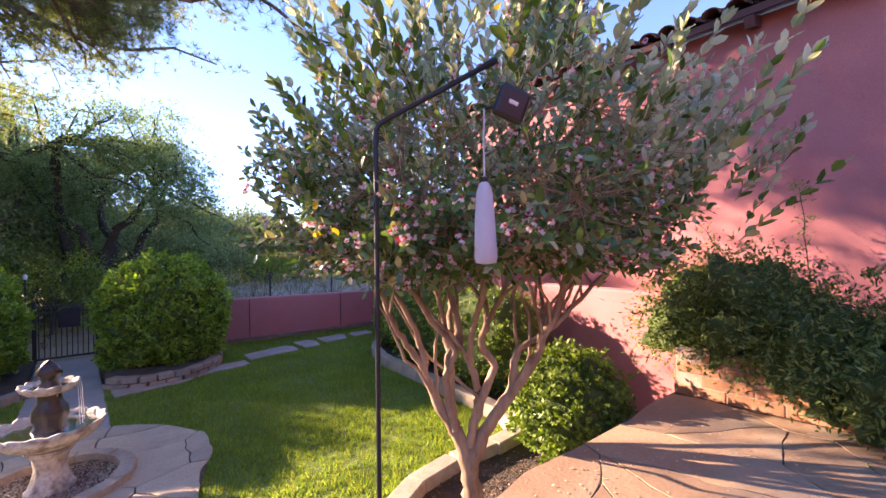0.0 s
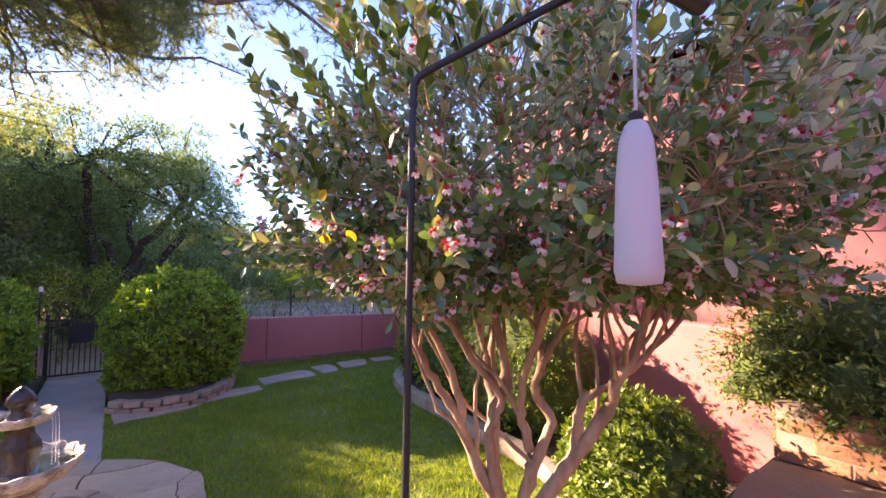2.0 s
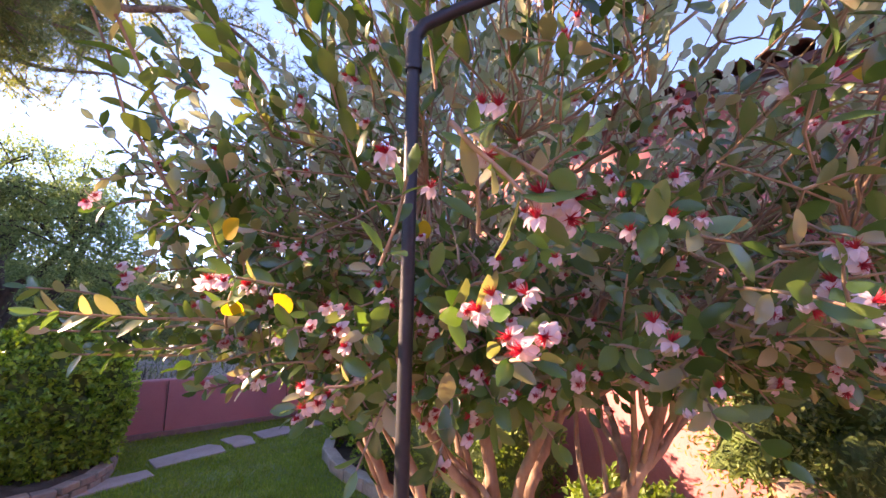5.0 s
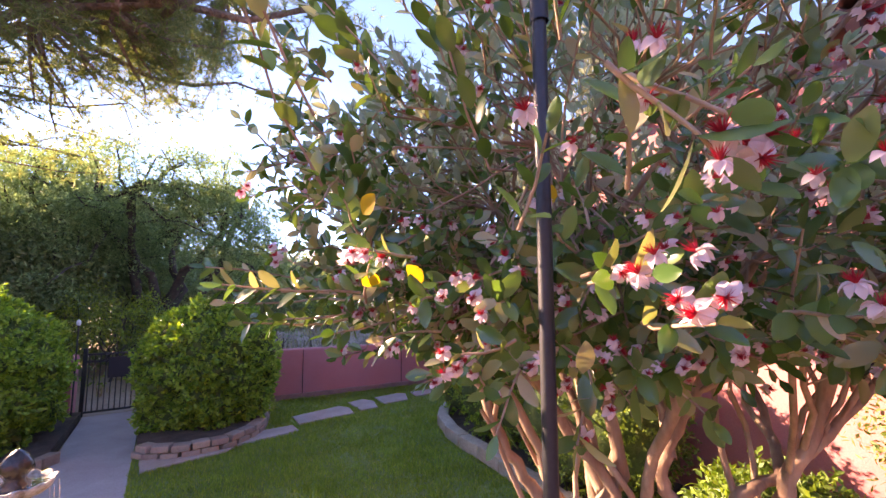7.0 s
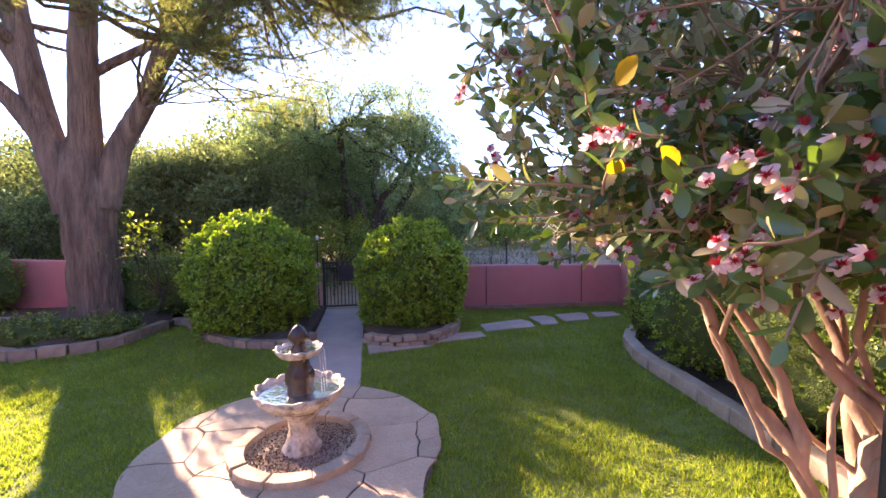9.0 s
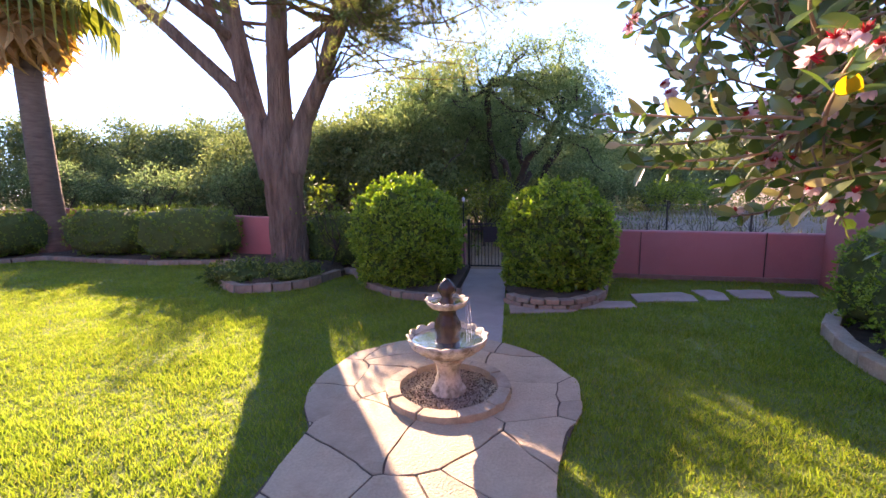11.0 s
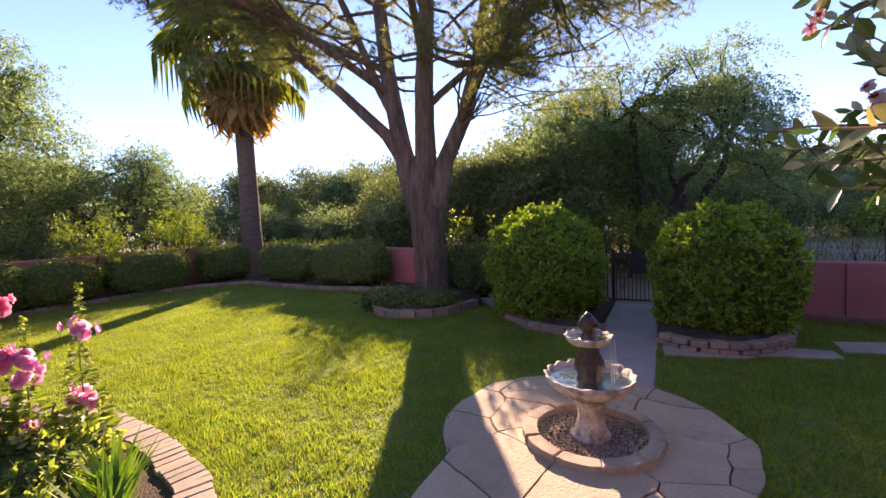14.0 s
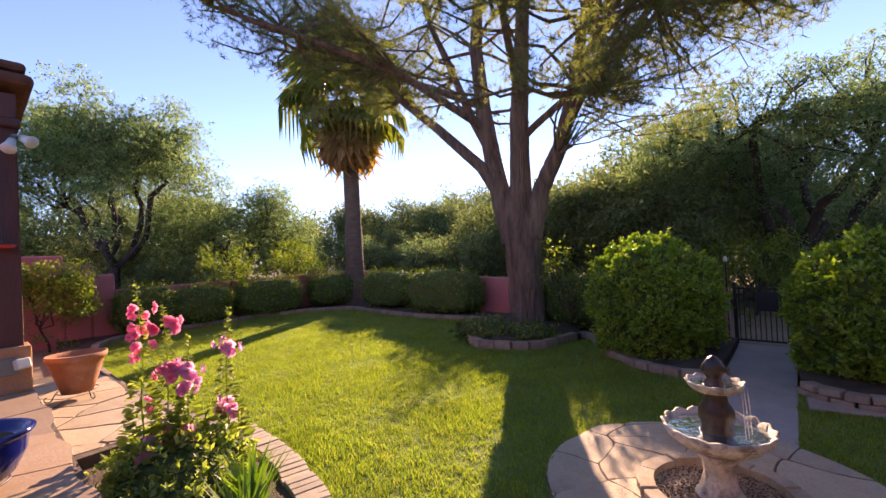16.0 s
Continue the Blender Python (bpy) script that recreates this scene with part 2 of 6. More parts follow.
BOX = foliage("boxwood_leaf", [(0, (0.09, 0.2, 0.025)), (0.5, (0.2, 0.36, 0.04)), (1, (0.36, 0.52, 0.075))], 0.42, 0.38, 0.5)
HEDGE = foliage("hedge_leaf", [(0, (0.085, 0.155, 0.025)), (0.6, (0.16, 0.26, 0.042)), (1, (0.27, 0.38, 0.068))], 0.45, 0.3)
# dark green that paints in the shade between the leaves
SHADE_CORE = surface("inner_shade", (0.055, 0.09, 0.02), (0.1, 0.155, 0.035), 12, 60, 0.95, 0.9, 0.03)
NEEDLE = foliage("pine_needle", [(0, (0.12, 0.16, 0.07)), (0.6, (0.19, 0.235, 0.105)), (1, (0.31, 0.31, 0.16))], 0.55, 0.62, tint=(1.25, 1.25, 0.65))
MESQ = foliage("mesquite_leaf", [(0, (0.115, 0.185, 0.08)), (0.6, (0.23, 0.32, 0.145)), (1, (0.35, 0.44, 0.22))], 0.55, 0.66, tint=(1.02, 1.12, 0.82))
FAR = foliage("far_leaf", [(0, (0.1, 0.15, 0.07)), (0.6, (0.19, 0.25, 0.115)), (1, (0.3, 0.35, 0.17))], 0.6, 0.55, tint=(1.1, 1.15, 0.75))
LIME = foliage("lime_leaf", [(0, (0.1, 0.16, 0.022)), (0.6, (0.2, 0.29, 0.042)), (1, (0.33, 0.38, 0.07))], 0.5, 0.45, tint=(1.25, 1.35, 0.55))
CYP = foliage("cypress_spray", [(0, (0.02, 0.04, 0.012)), (0.7, (0.045, 0.075, 0.02)), (1, (0.08, 0.11, 0.03))], 0.6, 0.2)
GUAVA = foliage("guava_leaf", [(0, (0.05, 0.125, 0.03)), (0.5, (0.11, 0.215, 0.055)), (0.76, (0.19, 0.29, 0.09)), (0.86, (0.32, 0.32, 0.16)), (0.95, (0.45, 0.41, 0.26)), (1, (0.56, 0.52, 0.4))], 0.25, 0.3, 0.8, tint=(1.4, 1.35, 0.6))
# silvery undersides plus sunlight on the crown top, both in this pale colour
GUAVATOP = foliage("guava_sunlit_leaf", [(0, (0.26, 0.33, 0.2)), (0.35, (0.45, 0.49, 0.34)), (0.7, (0.6, 0.62, 0.49)), (1, (0.72, 0.72, 0.62))], 0.35, 0.5, 0.6, tint=(1.2, 1.2, 0.8))
CRIMSON = foliage("crimson_petal", [(0, (0.5, 0.01, 0.1)), (1, (0.65, 0.04, 0.18))], 0.6, 0.4, tint=(1.1, 1.0, 1.05))
YELLOW = foliage("yellow_leaf", [(0, (0.6, 0.38, 0.02)), (1, (0.7, 0.48, 0.05))], 0.5, 0.4)
VINE = foliage("vine_leaf", [(0, (0.07, 0.125, 0.035)), (0.6, (0.15, 0.225, 0.06)), (1, (0.3, 0.37, 0.12))], 0.5, 0.35)
HOLLY = foliage("mallow_leaf", [(0, (0.14, 0.22, 0.06)), (0.7, (0.27, 0.37, 0.11)), (1, (0.46, 0.5, 0.25))], 0.55, 0.55)
STRAP = foliage("strap_leaf", [(0, (0.08, 0.2, 0.025)), (1, (0.2, 0.36, 0.05))], 0.45, 0.45)
FROND = foliage("palm_frond", [(0, (0.09, 0.13, 0.03)), (1, (0.2, 0.23, 0.07))], 0.5, 0.45)
DEAD = foliage("dead_frond", [(0, (0.26, 0.14, 0.06)), (1, (0.5, 0.31, 0.15))], 0.8, 0.4)
PINK = foliage("pink_petal", [(0, (0.9, 0.52, 0.74)), (1, (0.96, 0.72, 0.87))], 0.6, 0.68, tint=(1.2, 1.15, 1.2))
ROSE = foliage("rose_petal", [(0, (0.88, 0.32, 0.5)), (1, (0.95, 0.5, 0.66))], 0.6, 0.68, tint=(1.2, 1.15, 1.2))
PETAL = foliage("guava_petal", [(0, (0.74, 0.4, 0.5)), (0.6, (0.86, 0.62, 0.68)), (1, (0.93, 0.84, 0.85))], 0.6, 0.4, tint=(1.1, 0.95, 1.0))
STAMEN = foliage("red_stamen", [(0, (0.5, 0.015, 0.03)), (1, (0.68, 0.04, 0.07))], 0.5, 0.3, tint=(1.1, 1.0, 1.05))
FOUNT = surface("cast_stone", (0.46, 0.41, 0.33), (0.74, 0.69, 0.6), 24, 70, 0.75, 0.5, 0.006, stain=(0.12, 0.085, 0.055), stain_at=0.47)
WETSTONE = surface("wet_dark_stone", (0.025, 0.017, 0.013), (0.07, 0.048, 0.036), 12, 50, 0.22, 0.6, 0.01)
IRON = plain("black_iron", (0.05, 0.045, 0.044), 0.5, 0.5)
POLE = plain("painted_steel", (0.03, 0.032, 0.038), 0.45, 0.3)
BLUEGLAZE = plain("blue_glaze", (0.01, 0.016, 0.17), 0.12)
TERRA = surface("terracotta", (0.36, 0.13, 0.06), (0.48, 0.2, 0.1), 6, 60, 0.85, 0.3, 0.004, stain=(0.42, 0.27, 0.2))
BROWNWOOD = surface("dark_red_timber", (0.075, 0.025, 0.022), (0.12, 0.042, 0.036), 3, 40, 0.7, 0.4, 0.005, squash=(1, 1, 0.2))
TILE = surface("clay_tile", (0.10, 0.033, 0.022), (0.22, 0.075, 0.046), 5, 50, 0.85, 0.5, 0.008, pieces=0.3)
SOLAR = plain("black_plastic", (0.012, 0.012, 0.014), 0.3)
SOCK = foliage("white_mesh_fabric", [(0, (0.72, 0.68, 0.74)), (1, (0.78, 0.74, 0.8))], 0.8, 0.35, tint=(1.1, 1.0, 1.05))
CORD = plain("white_cord", (0.6, 0.56, 0.58), 0.8)
GREYBOX = plain("grey_metal_box", (0.19, 0.22, 0.21), 0.5, 0.2)
WHITE = plain("white_plastic", (0.72, 0.7, 0.66), 0.4)
REDGLASS = plain("red_plastic", (0.55, 0.03, 0.03), 0.25)
m, nt, b = material("water")
b.inputs["Base Color"].default_value = (0.09, 0.1, 0.07, 1)
b.inputs["Roughness"].default_value, b.inputs["IOR"].default_value, b.inputs["Transmission Weight"].default_value = 0.03, 1.33, 0.85
bump(nt, b, noise_of(nt, 26, 2), 0.3, 0.012)
WATER = m

# ---- ground and lawn ----
R = np.random.default_rng(7)
LAWN = [(3.84, 3.3), (3.92, 4.2), (4.05, 5.2), (4.13, 6.2), (4.42, 7.0), (5.1, 7.62), (5.8, 7.78), (6.0, 9.72), (2.2, 9.98), (2.15, 9.06), (1.96, 8.18),
        (1.44, 7.61), (0.91, 7.55), (0.42, 7.94), (-0.4, 8.2), (-0.82, 7.83), (-1.55, 8.04), (-2.27, 8.64), (-3.0, 9.9), (-3.3, 9.4), (-3.53, 8.46),
        (-4.1, 8.08), (-4.7, 7.97), (-5.4, 8.5), (-6.0, 10.2), (-6.9, 10.75), (-9.0, 10.5), (-13.2, 11.0), (-14.5, 9.8), (-14.8, 8.0), (-14.6, 5.2),
        (-14.4, 3.8), (-13.4, 3.12), (-10.0, 2.62), (-7.6, 2.6), (-4.3, 2.95), (-3.0, 2.82), (-2.2, 2.65), (-1.7, 2.45), (-1.2, 2.0), (-1.0, 1.6),
        (1.2, 1.6), (1.55, 2.3), (1.94, 2.62), (2.5, 2.72), (3.5, 2.66)]
RINGC = (-0.02, 4.77)
PAVE = [(-0.1 + 1.27 * math.cos(a), 4.88 + 1.3 * math.sin(a)) for a in np.linspace(-0.45, math.pi + 0.45, 30)] + [(-1.03, 4.0), (-0.95, 1.55), (0.8, 1.55), (0.86, 3.77)]
PATH_POLY = [(-0.46, 5.9), (0.42, 5.9), (0.38, 8.2), (0.34, 10.72), (-0.5, 10.72), (-0.44, 8.2)]

bm = bmesh.new()
bmesh.ops.create_grid(bm, x_segments=60, y_segments=60, size=1)
for v in bm.verts:
    x, y = v.co.x, v.co.y
    r = max(abs(x), abs(y))
    s = 26 * r + 1200 * r ** 6
    v.co = Vector((x / (r + 1e-6) * s, y / (r + 1e-6) * s, 0))
    far = max(0.0, v.co.length - 20)
    v.co.z = -0.06 + (0.35 * noise.noise(v.co * 0.06) + 0.012 * min(far, 60)) * min(1, far / 12)
solid("ground", bm_mesh("ground", bm, DIRT, True), "dry sandy ground running to the horizon", "ground")

bm = bmesh.new()
f = bm.faces.new([bm.verts.new((x, y, 0)) for x, y in LAWN])
bmesh.ops.triangulate(bm, faces=[f])
solid("lawn", bm_mesh("lawn", bm, TURF), "mown green lawn in low evening sun", "lawn")

stones = []  # stepping stones: outlines on the lawn
for c in ([(0.5, 7.28), (1.4, 7.46), (1.52, 7.56), (0.95, 7.5), (0.46, 7.72)], [(1.52, 7.62), (2.42, 7.8), (2.4, 8.12), (1.95, 8.1), (1.62, 7.88)],
          [(2.5, 8.12), (3.45, 8.24), (3.5, 8.6), (3.38, 8.82), (2.5, 8.6)], [(3.62, 8.32), (3.95, 8.36), (4.06, 8.8), (3.95, 9.05), (3.6, 8.98)],
          [(4.14, 8.5), (4.66, 8.54), (4.85, 9.0), (4.75, 9.12), (4.18, 9.05)], [(4.92, 8.68), (5.42, 8.72), (5.48, 9.05), (5.0, 9.08)]):
    stones.append(c)

cand = np.c_[R.uniform(-15, 6.1, 900000), R.uniform(1.6, 11.1, 900000)]
keep = inside(LAWN, cand)
for poly in [PAVE, PATH_POLY, *stones]:
    keep &= ~inside(poly, cand)
p = cand[keep]
near = np.hypot(p[:, 0], p[:, 1] - 1)
p = p[R.random(len(p)) < np.clip(1.25 - near / 16, 0.35, 1)]
n = len(p)
up = np.c_[R.normal(0, 0.45, (n, 2)), np.ones(n)]
patch = np.array([0.9 + 0.45 * noise.noise((x * 1.3, y * 1.3, 0)) + 0.55 * noise.noise((x * 7, y * 7, 4)) for x, y in p])
me = leaves("grass", np.c_[p, np.full(n, -0.004)], up, np.c_[R.normal(size=(n, 2)), np.zeros(n)], R.uniform(0.03, 0.068, n) * patch, R.uniform(0.007, 0.013, n), GRASS, BLADE)
solid("grass", me, "short bright green grass blades of the lawn", "grass", "stuff")


# ---- walls, gate, house ----
def wall(name, pts, tops, thick, mat, label, z0=-0.1, bevel=0.03):
    """A wall of one thickness along a line, with a top of its own height at each point."""
    bm = bmesh.new()
    for (a, b), (za, zb) in zip(zip(pts, pts[1:]), zip(tops, tops[1:])):
        a, b = Vector(a), Vector(b)
        d = (b - a).normalized()
        s = Vector((-d.y, d.x)) * thick / 2
        prism_bm([a - s, b - s, b + s, a + s], z0, [za, zb, zb, za], bevel, bm)
    return solid(name, bm_mesh(name, bm, mat), label, "wall")


wall("wall_north", [(0.5, 10.82), (2.2, 10.14), (4.0, 10.0), (6.2, 9.85)], [1.02, 0.98, 0.96, 0.92], 0.22, STUCCO, "low rose-red stucco garden wall with rounded top")
wall("wall_footing", [(2.1, 10.02), (4.0, 9.87), (6.0, 9.73)], [0.1, 0.1, 0.1], 0.06, STUCCO_BASE, "stained footing strip along the garden wall", bevel=0.01)
wall("wall_northwest", [(-0.66, 10.84), (-4.3, 11.7), (-10.0, 12.5), (-15.9, 13.3)], [1.05, 1.1, 1.28, 1.46], 0.22, STUCCO, "rose-red stucco garden wall behind the hedge")
wall("wall_west", [(-15.9, 13.3), (-15.5, 8.0), (-15.3, 4.0)], [1.46, 1.43, 1.43], 0.22, STUCCO, "rose-red stucco side wall in shade")
bm = bmesh.new()
for v0, v1, z in ((3.4, 3.95, 1.92), (2.8, 3.4, 2.22), (0.6, 2.8, 2.5)):
    box_bm((0.3, v1 - v0 - 0.002, z + 0.1), 0.07, bm, (-15.3, (v0 + v1) / 2, z / 2 - 0.05), 3)
solid("wall_stepped", bm_mesh("wall_stepped", bm, STUCCO), "rose stucco wall with rounded rising steps", "wall")
wall("wall_east", [(5.05, 1.62), (5.6, 5.5), (6.15, 9.72)], [1.45, 1.45, 1.4], 0.2, STUCCO, "low rose stucco wall partly in shade")
# dark joint lines in the garden wall
for u in (3.0, 5.15):
    vv = 9.92 - 0.07 * (u - 3.0)
    solid("wall_joint", bm_mesh("joint", box_bm((0.012, 0.012, 0.9), 0, None, (u, vv - 0.005 + 0.03, 0.5)), plain("joint_line", (0.09, 0.04, 0.035), 0.9)) if u == 3.0 else bpy.data.meshes["joint"],
          "dark expansion joint in the stucco wall", "joint", m=Matrix.Translation((0, 0, 0)) if u == 3.0 else Matrix.Translation((2.15, -0.15, 0)))

# house at the east side
solid("house_wall", bm_mesh("house_wall", box_bm((0.3, 12.0, 4.7), 0.02, None, (6.2, 0.0, 2.2)), STUCCO), "tall rose stucco house wall with sunlit patches", "wall")
solid("wall_south", bm_mesh("wall_south", box_bm((24, 0.3, 4.2), 0.02, None, (-5.2, -6.0, 1.9)), STUCCO), "rose stucco house wall behind the patio", "wall")
roof = thing("house_roof", "clay barrel tile roof with dark timber eave", "roof", kind="structure")
bm = prism_bm([(5.75, -6.2), (10.5, -6.2), (10.5, 6.2), (5.75, 6.2)], 0, [0.08] * 4)
for v in bm.verts:
    v.co.z += 4.47 + (v.co.x - 5.75) * 0.32
part("deck", bm_mesh("deck", bm, BROWNWOOD), roof, "dark timber roof deck")
rafter = bm_mesh("rafter", box_bm((0.5, 0.1, 0.13), 0.01), BROWNWOOD)
for i in range(14):
    part("rafter_tail", rafter, roof, m=pose(5.98, -5.6 + i * 0.85, 4.46, 0, -17.7, 0))
prof = [(0.105 * math.cos(math.pi * j / 9), 0.085 * math.sin(math.pi * j / 9)) for j in range(10)]
vs = [(x0, w * s, h * s) for x0, s in ((0, 1.0), (0.46, 0.84)) for w, h in prof] + [(x0, w * s * 0.84, h * s * 0.84 - 0.004) for x0, s in ((0, 1.0), (0.46, 0.84)) for w, h in prof]
fs = [(j, j + 1, 11 + j, 10 + j) for j in range(9)] + [(20 + j, 30 + j, 31 + j, 21 + j) for j in range(9)] + [(j, 20 + j, 21 + j, j + 1) for j in range(9)]
tile = mesh_of("roof_tile", vs, fs, TILE, True)
for i in range(50):
    for k in range(3):
        x = 5.68 + k * 0.38
        part("roof_tile", tile, roof, m=pose(x, -5.9 + i * 0.24 + R.normal(0, 0.006), 4.58 + (x - 5.68) * 0.32 + 0.012 * k, R.normal(0, 1.5), -17.7, R.normal(0, 1.2)))

# diagonal trellis against the low east wall
trellis = thing("trellis", "rose-painted diagonal lattice trellis against the low wall", "trellis", at=pose(5.36, 4.95, 0.85, 0, 0, 82))
rosewood = plain("rose_painted_wood", (0.5, 0.2, 0.19), 0.8)
for sg in (1, -1):
    for k in range(-9, 10):
        x0, x1 = max(-0.5, k * 0.12 - 0.45), min(0.5, k * 0.12 + 0.45)
        if x1 - x0 > 0.1:
            L, c = (x1 - x0) * 1.414, (x0 + x1) / 2
            part("slat", bm_mesh("slat", box_bm((L, 0.012, 0.035), 0.002), rosewood), trellis, m=pose(c, 0.013 * sg, 0.45 + (c - k * 0.12) * sg, 0, -45 * sg, 0))
for x, z, w, h in ((0, 0.0, 1.06, 0.05), (0, 0.92, 1.06, 0.05), (-0.52, 0.46, 0.05, 0.9), (0.52, 0.46, 0.05, 0.9)):
    part("frame", bm_mesh("trellis_frame", box_bm((w, 0.05, h), 0.005), rosewood), trellis, m=pose(x, 0, z))
for x in (-0.5, 0.5):
    part("leg", bm_mesh("trellis_leg", box_bm((0.05, 0.045, 0.8), 0.004), rosewood), trellis, m=pose(x, 0, -0.42))

# gate between the round bushes
gate = thing("metal_gate", "closed black wrought iron garden gate with a small plaque", "gate")
G0, G1, GV = -0.5, 0.34, 10.75
bar = bm_mesh("gate_bar", box_bm((0.016, 0.016, 0.96), 0.002), IRON)
for i in range(11):
    part("bar", bar, gate, m=pose(G0 + 0.03 + i * (G1 - G0 - 0.06) / 10, GV, 0.55))
rail = bm_mesh("gate_rail", box_bm((G1 - G0, 0.03, 0.035), 0.003), IRON)
for z in (0.07, 0.93, 1.05):
    part("rail", rail, gate, m=pose((G0 + G1) / 2, GV, z))
post = bm_mesh("gate_post", box_bm((0.06, 0.06, 1.16), 0.006), IRON)
for u in (G0 - 0.03, G1 + 0.03):
    part("gate_post", post, gate, m=pose(u, GV, 0.58))
part("plaque", bm_mesh("plaque", box_bm((0.32, 0.02, 0.36), 0.006), plain("dark_plaque", (0.035, 0.02, 0.025), 0.6)), gate, "dark square plaque", m=pose(-0.04, GV - 0.03, 0.81))
lantern = thing("path_lamp", "small white lamp head on a thin post by the gate", "lamp", at=(-0.62, 10.5, 0))
part("post", tubes("lamp_post", [[(0, 0, 0, 0.012), (0, 0, 1.6, 0.012)]], IRON, 8), lantern)
part("lamp_head", lathe("lamp_head", [(0.0, 1.58), (0.028, 1.58), (0.034, 1.64), (0.02, 1.67), (0.0, 1.68)], WHITE, 12), lantern)

# patio: raised terrace on which the walker stands
EDGE = 1.53
solid("patio", bm_mesh("patio", prism_bm([(-9.0, -5.9), (6.04, -5.9), (6.04, 1.0), (4.36, EDGE), (-9.0, EDGE)], -0.1, 0.597), JOINT), "raised patio of red flagstone with sandy joints", "patio")
solid("landing", bm_mesh("landing", prism_bm([(-9.0, EDGE), (-4.5, EDGE), (-4.6, 2.55), (-9.0, 2.5)], -0.1, 0.283), JOINT), "lower stone landing beside the patio", "landing")
solid("walkway_bed", bm_mesh("walkway_bed", prism_bm(PAVE, -0.05, 0.02), JOINT), "sandy bed under the flagstone paving", "pavement")
solid("pavement", bm_mesh("pavement", prism_bm(PATH_POLY, -0.05, 0.0045, 0.004), CONCRETE), "smooth grey concrete path to the gate", "path")
for c in stones:
    cx, cy = np.mean(c, 0)
    bm = prism_bm([(x - cx, y - cy) for x, y in c], -0.02, 0.028, 0.012)
    solid("stepping_stone", bm_mesh("stepping_stone", bm, STEP), "pale flat stepping stone set in the lawn", "stepping stone", "thing", "stepping stones across the lawn", Matrix.Translation((cx, cy, 0)))


# raised beds
def bed(name, pts, z, label, mat=SOIL):
    bm = prism_bm(pts, -0.05, z)
    return solid(name, bm_mesh(name, bm, mat), label, "soil bed")


BED_R = [(0.42, 7.98), (0.93, 7.64), (1.42, 7.68), (1.9, 8.22), (2.1, 9.06), (2.16, 10.05), (0.5, 10.7), (0.4, 9.2)]
BED_L = [(-0.5, 8.3), (-0.52, 10.7), (-4.3, 11.55), (-3.25, 9.9), (-2.95, 9.8), (-2.2, 8.72), (-1.5, 8.12), (-0.85, 7.92)]
BED_P = [(-3.3, 9.5), (-3.25, 10.3), (-4.3, 11.55), (-10, 12.35), (-15.75, 13.15), (-15.4, 8), (-15.2, 2.6), (-10.0, 2.3), (-9.0, 2.5), (-10.0, 2.7), (-13.4, 3.2), (-14.48, 3.85), (-14.7, 5.2),
         (-14.9, 8.0), (-14.55, 9.85), (-13.2, 11.08), (-9.0, 10.58), (-6.9, 10.85), (-5.95, 10.3), (-5.35, 8.6), (-4.7, 8.08), (-4.1, 8.18), (-3.58, 8.55)]
BED_E = [(1.3, 1.56), (4.34, 1.56), (4.95, 1.6), (5.5, 5.5), (5.95, 7.72), (5.14, 7.54), (4.48, 6.94), (4.2, 6.18), (4.11, 5.2), (3.92, 3.3), (3.58, 2.58), (2.5, 2.63), (1.98, 2.53), (1.6, 2.25)]
BED_H = [(-4.45, 1.56), (-1.05, 1.56), (-1.3, 1.95), (-1.75, 2.37), (-2.25, 2.56), (-3.0, 2.73), (-4.3, 2.86)]
bed("bed_gate_east", BED_R, 0.16, "dark soil in a raised bed by the gate")
bed("bed_gate_west", BED_L, 0.1, "dark soil in a curved bed by the gate")
bed("bed_west", BED_P, 0.1, "dark soil of the long hedge bed")
bed("bed_east", BED_E, 0.06, "brown mulch bed under the shrubs")
bed("bed_flowers", BED_H, 0.2, "dark soil of the raised flower bed")
bm = bmesh.new()
bmesh.ops.create_uvsphere(bm, u_segments=28, v_segments=12, radius=1)
for v in bm.verts:
    v.co = Vector((v.co.x * 1.25, v.co.y * 1.55, max(v.co.z, 0) * 0.24 + 0.04 * noise.noise(v.co * 3)))
solid("pine_mound", bm_mesh("pine_mound", bm, SOIL, True), "low soil mound around the pine trunk", "soil", m=Matrix.Translation((-4.6, 9.7, 0.06)))


def curb(name, pts, h, w, piece, mat, label, courses=1):
    """A kerb of single blocks laid along a line."""
    ob = thing(name, label, "kerb", kind="structure")
    P = np.array(pts, float)
    seg = np.r_[0, np.cumsum(np.hypot(*np.diff(P, axis=0).T))]
    n = max(1, round(seg[-1] / piece))
    L = seg[-1] / n
    blk = bm_mesh(name + "_block", box_bm((L * (0.982 if piece > 0.4 else 0.955 if piece > 0.2 else 0.93), w, h / courses - (0.008 if courses > 1 else 0)), 0.014 if piece > 0.2 else 0.005), mat)
    for c in range(courses):
        for i in range(n):
            s = (i + 0.5 + 0.5 * (c % 2)) * L
            q = [np.interp(min(x, seg[-1]), seg, P[:, k]) for x in (s - L / 2, s + L / 2) for k in (0, 1)]
            a = math.degrees(math.atan2(q[3] - q[1], q[2] - q[0]))
            part("block", blk, ob, m=pose((q[0] + q[2]) / 2 + R.normal(0, 0.006), (q[1] + q[3]) / 2 + R.normal(0, 0.006), h / courses * (c + 0.5) + R.normal(0, 0.003), 0, R.normal(0, 0.8 if piece > 0.2 else 0.2), a + R.normal(0, 1)))
    return ob


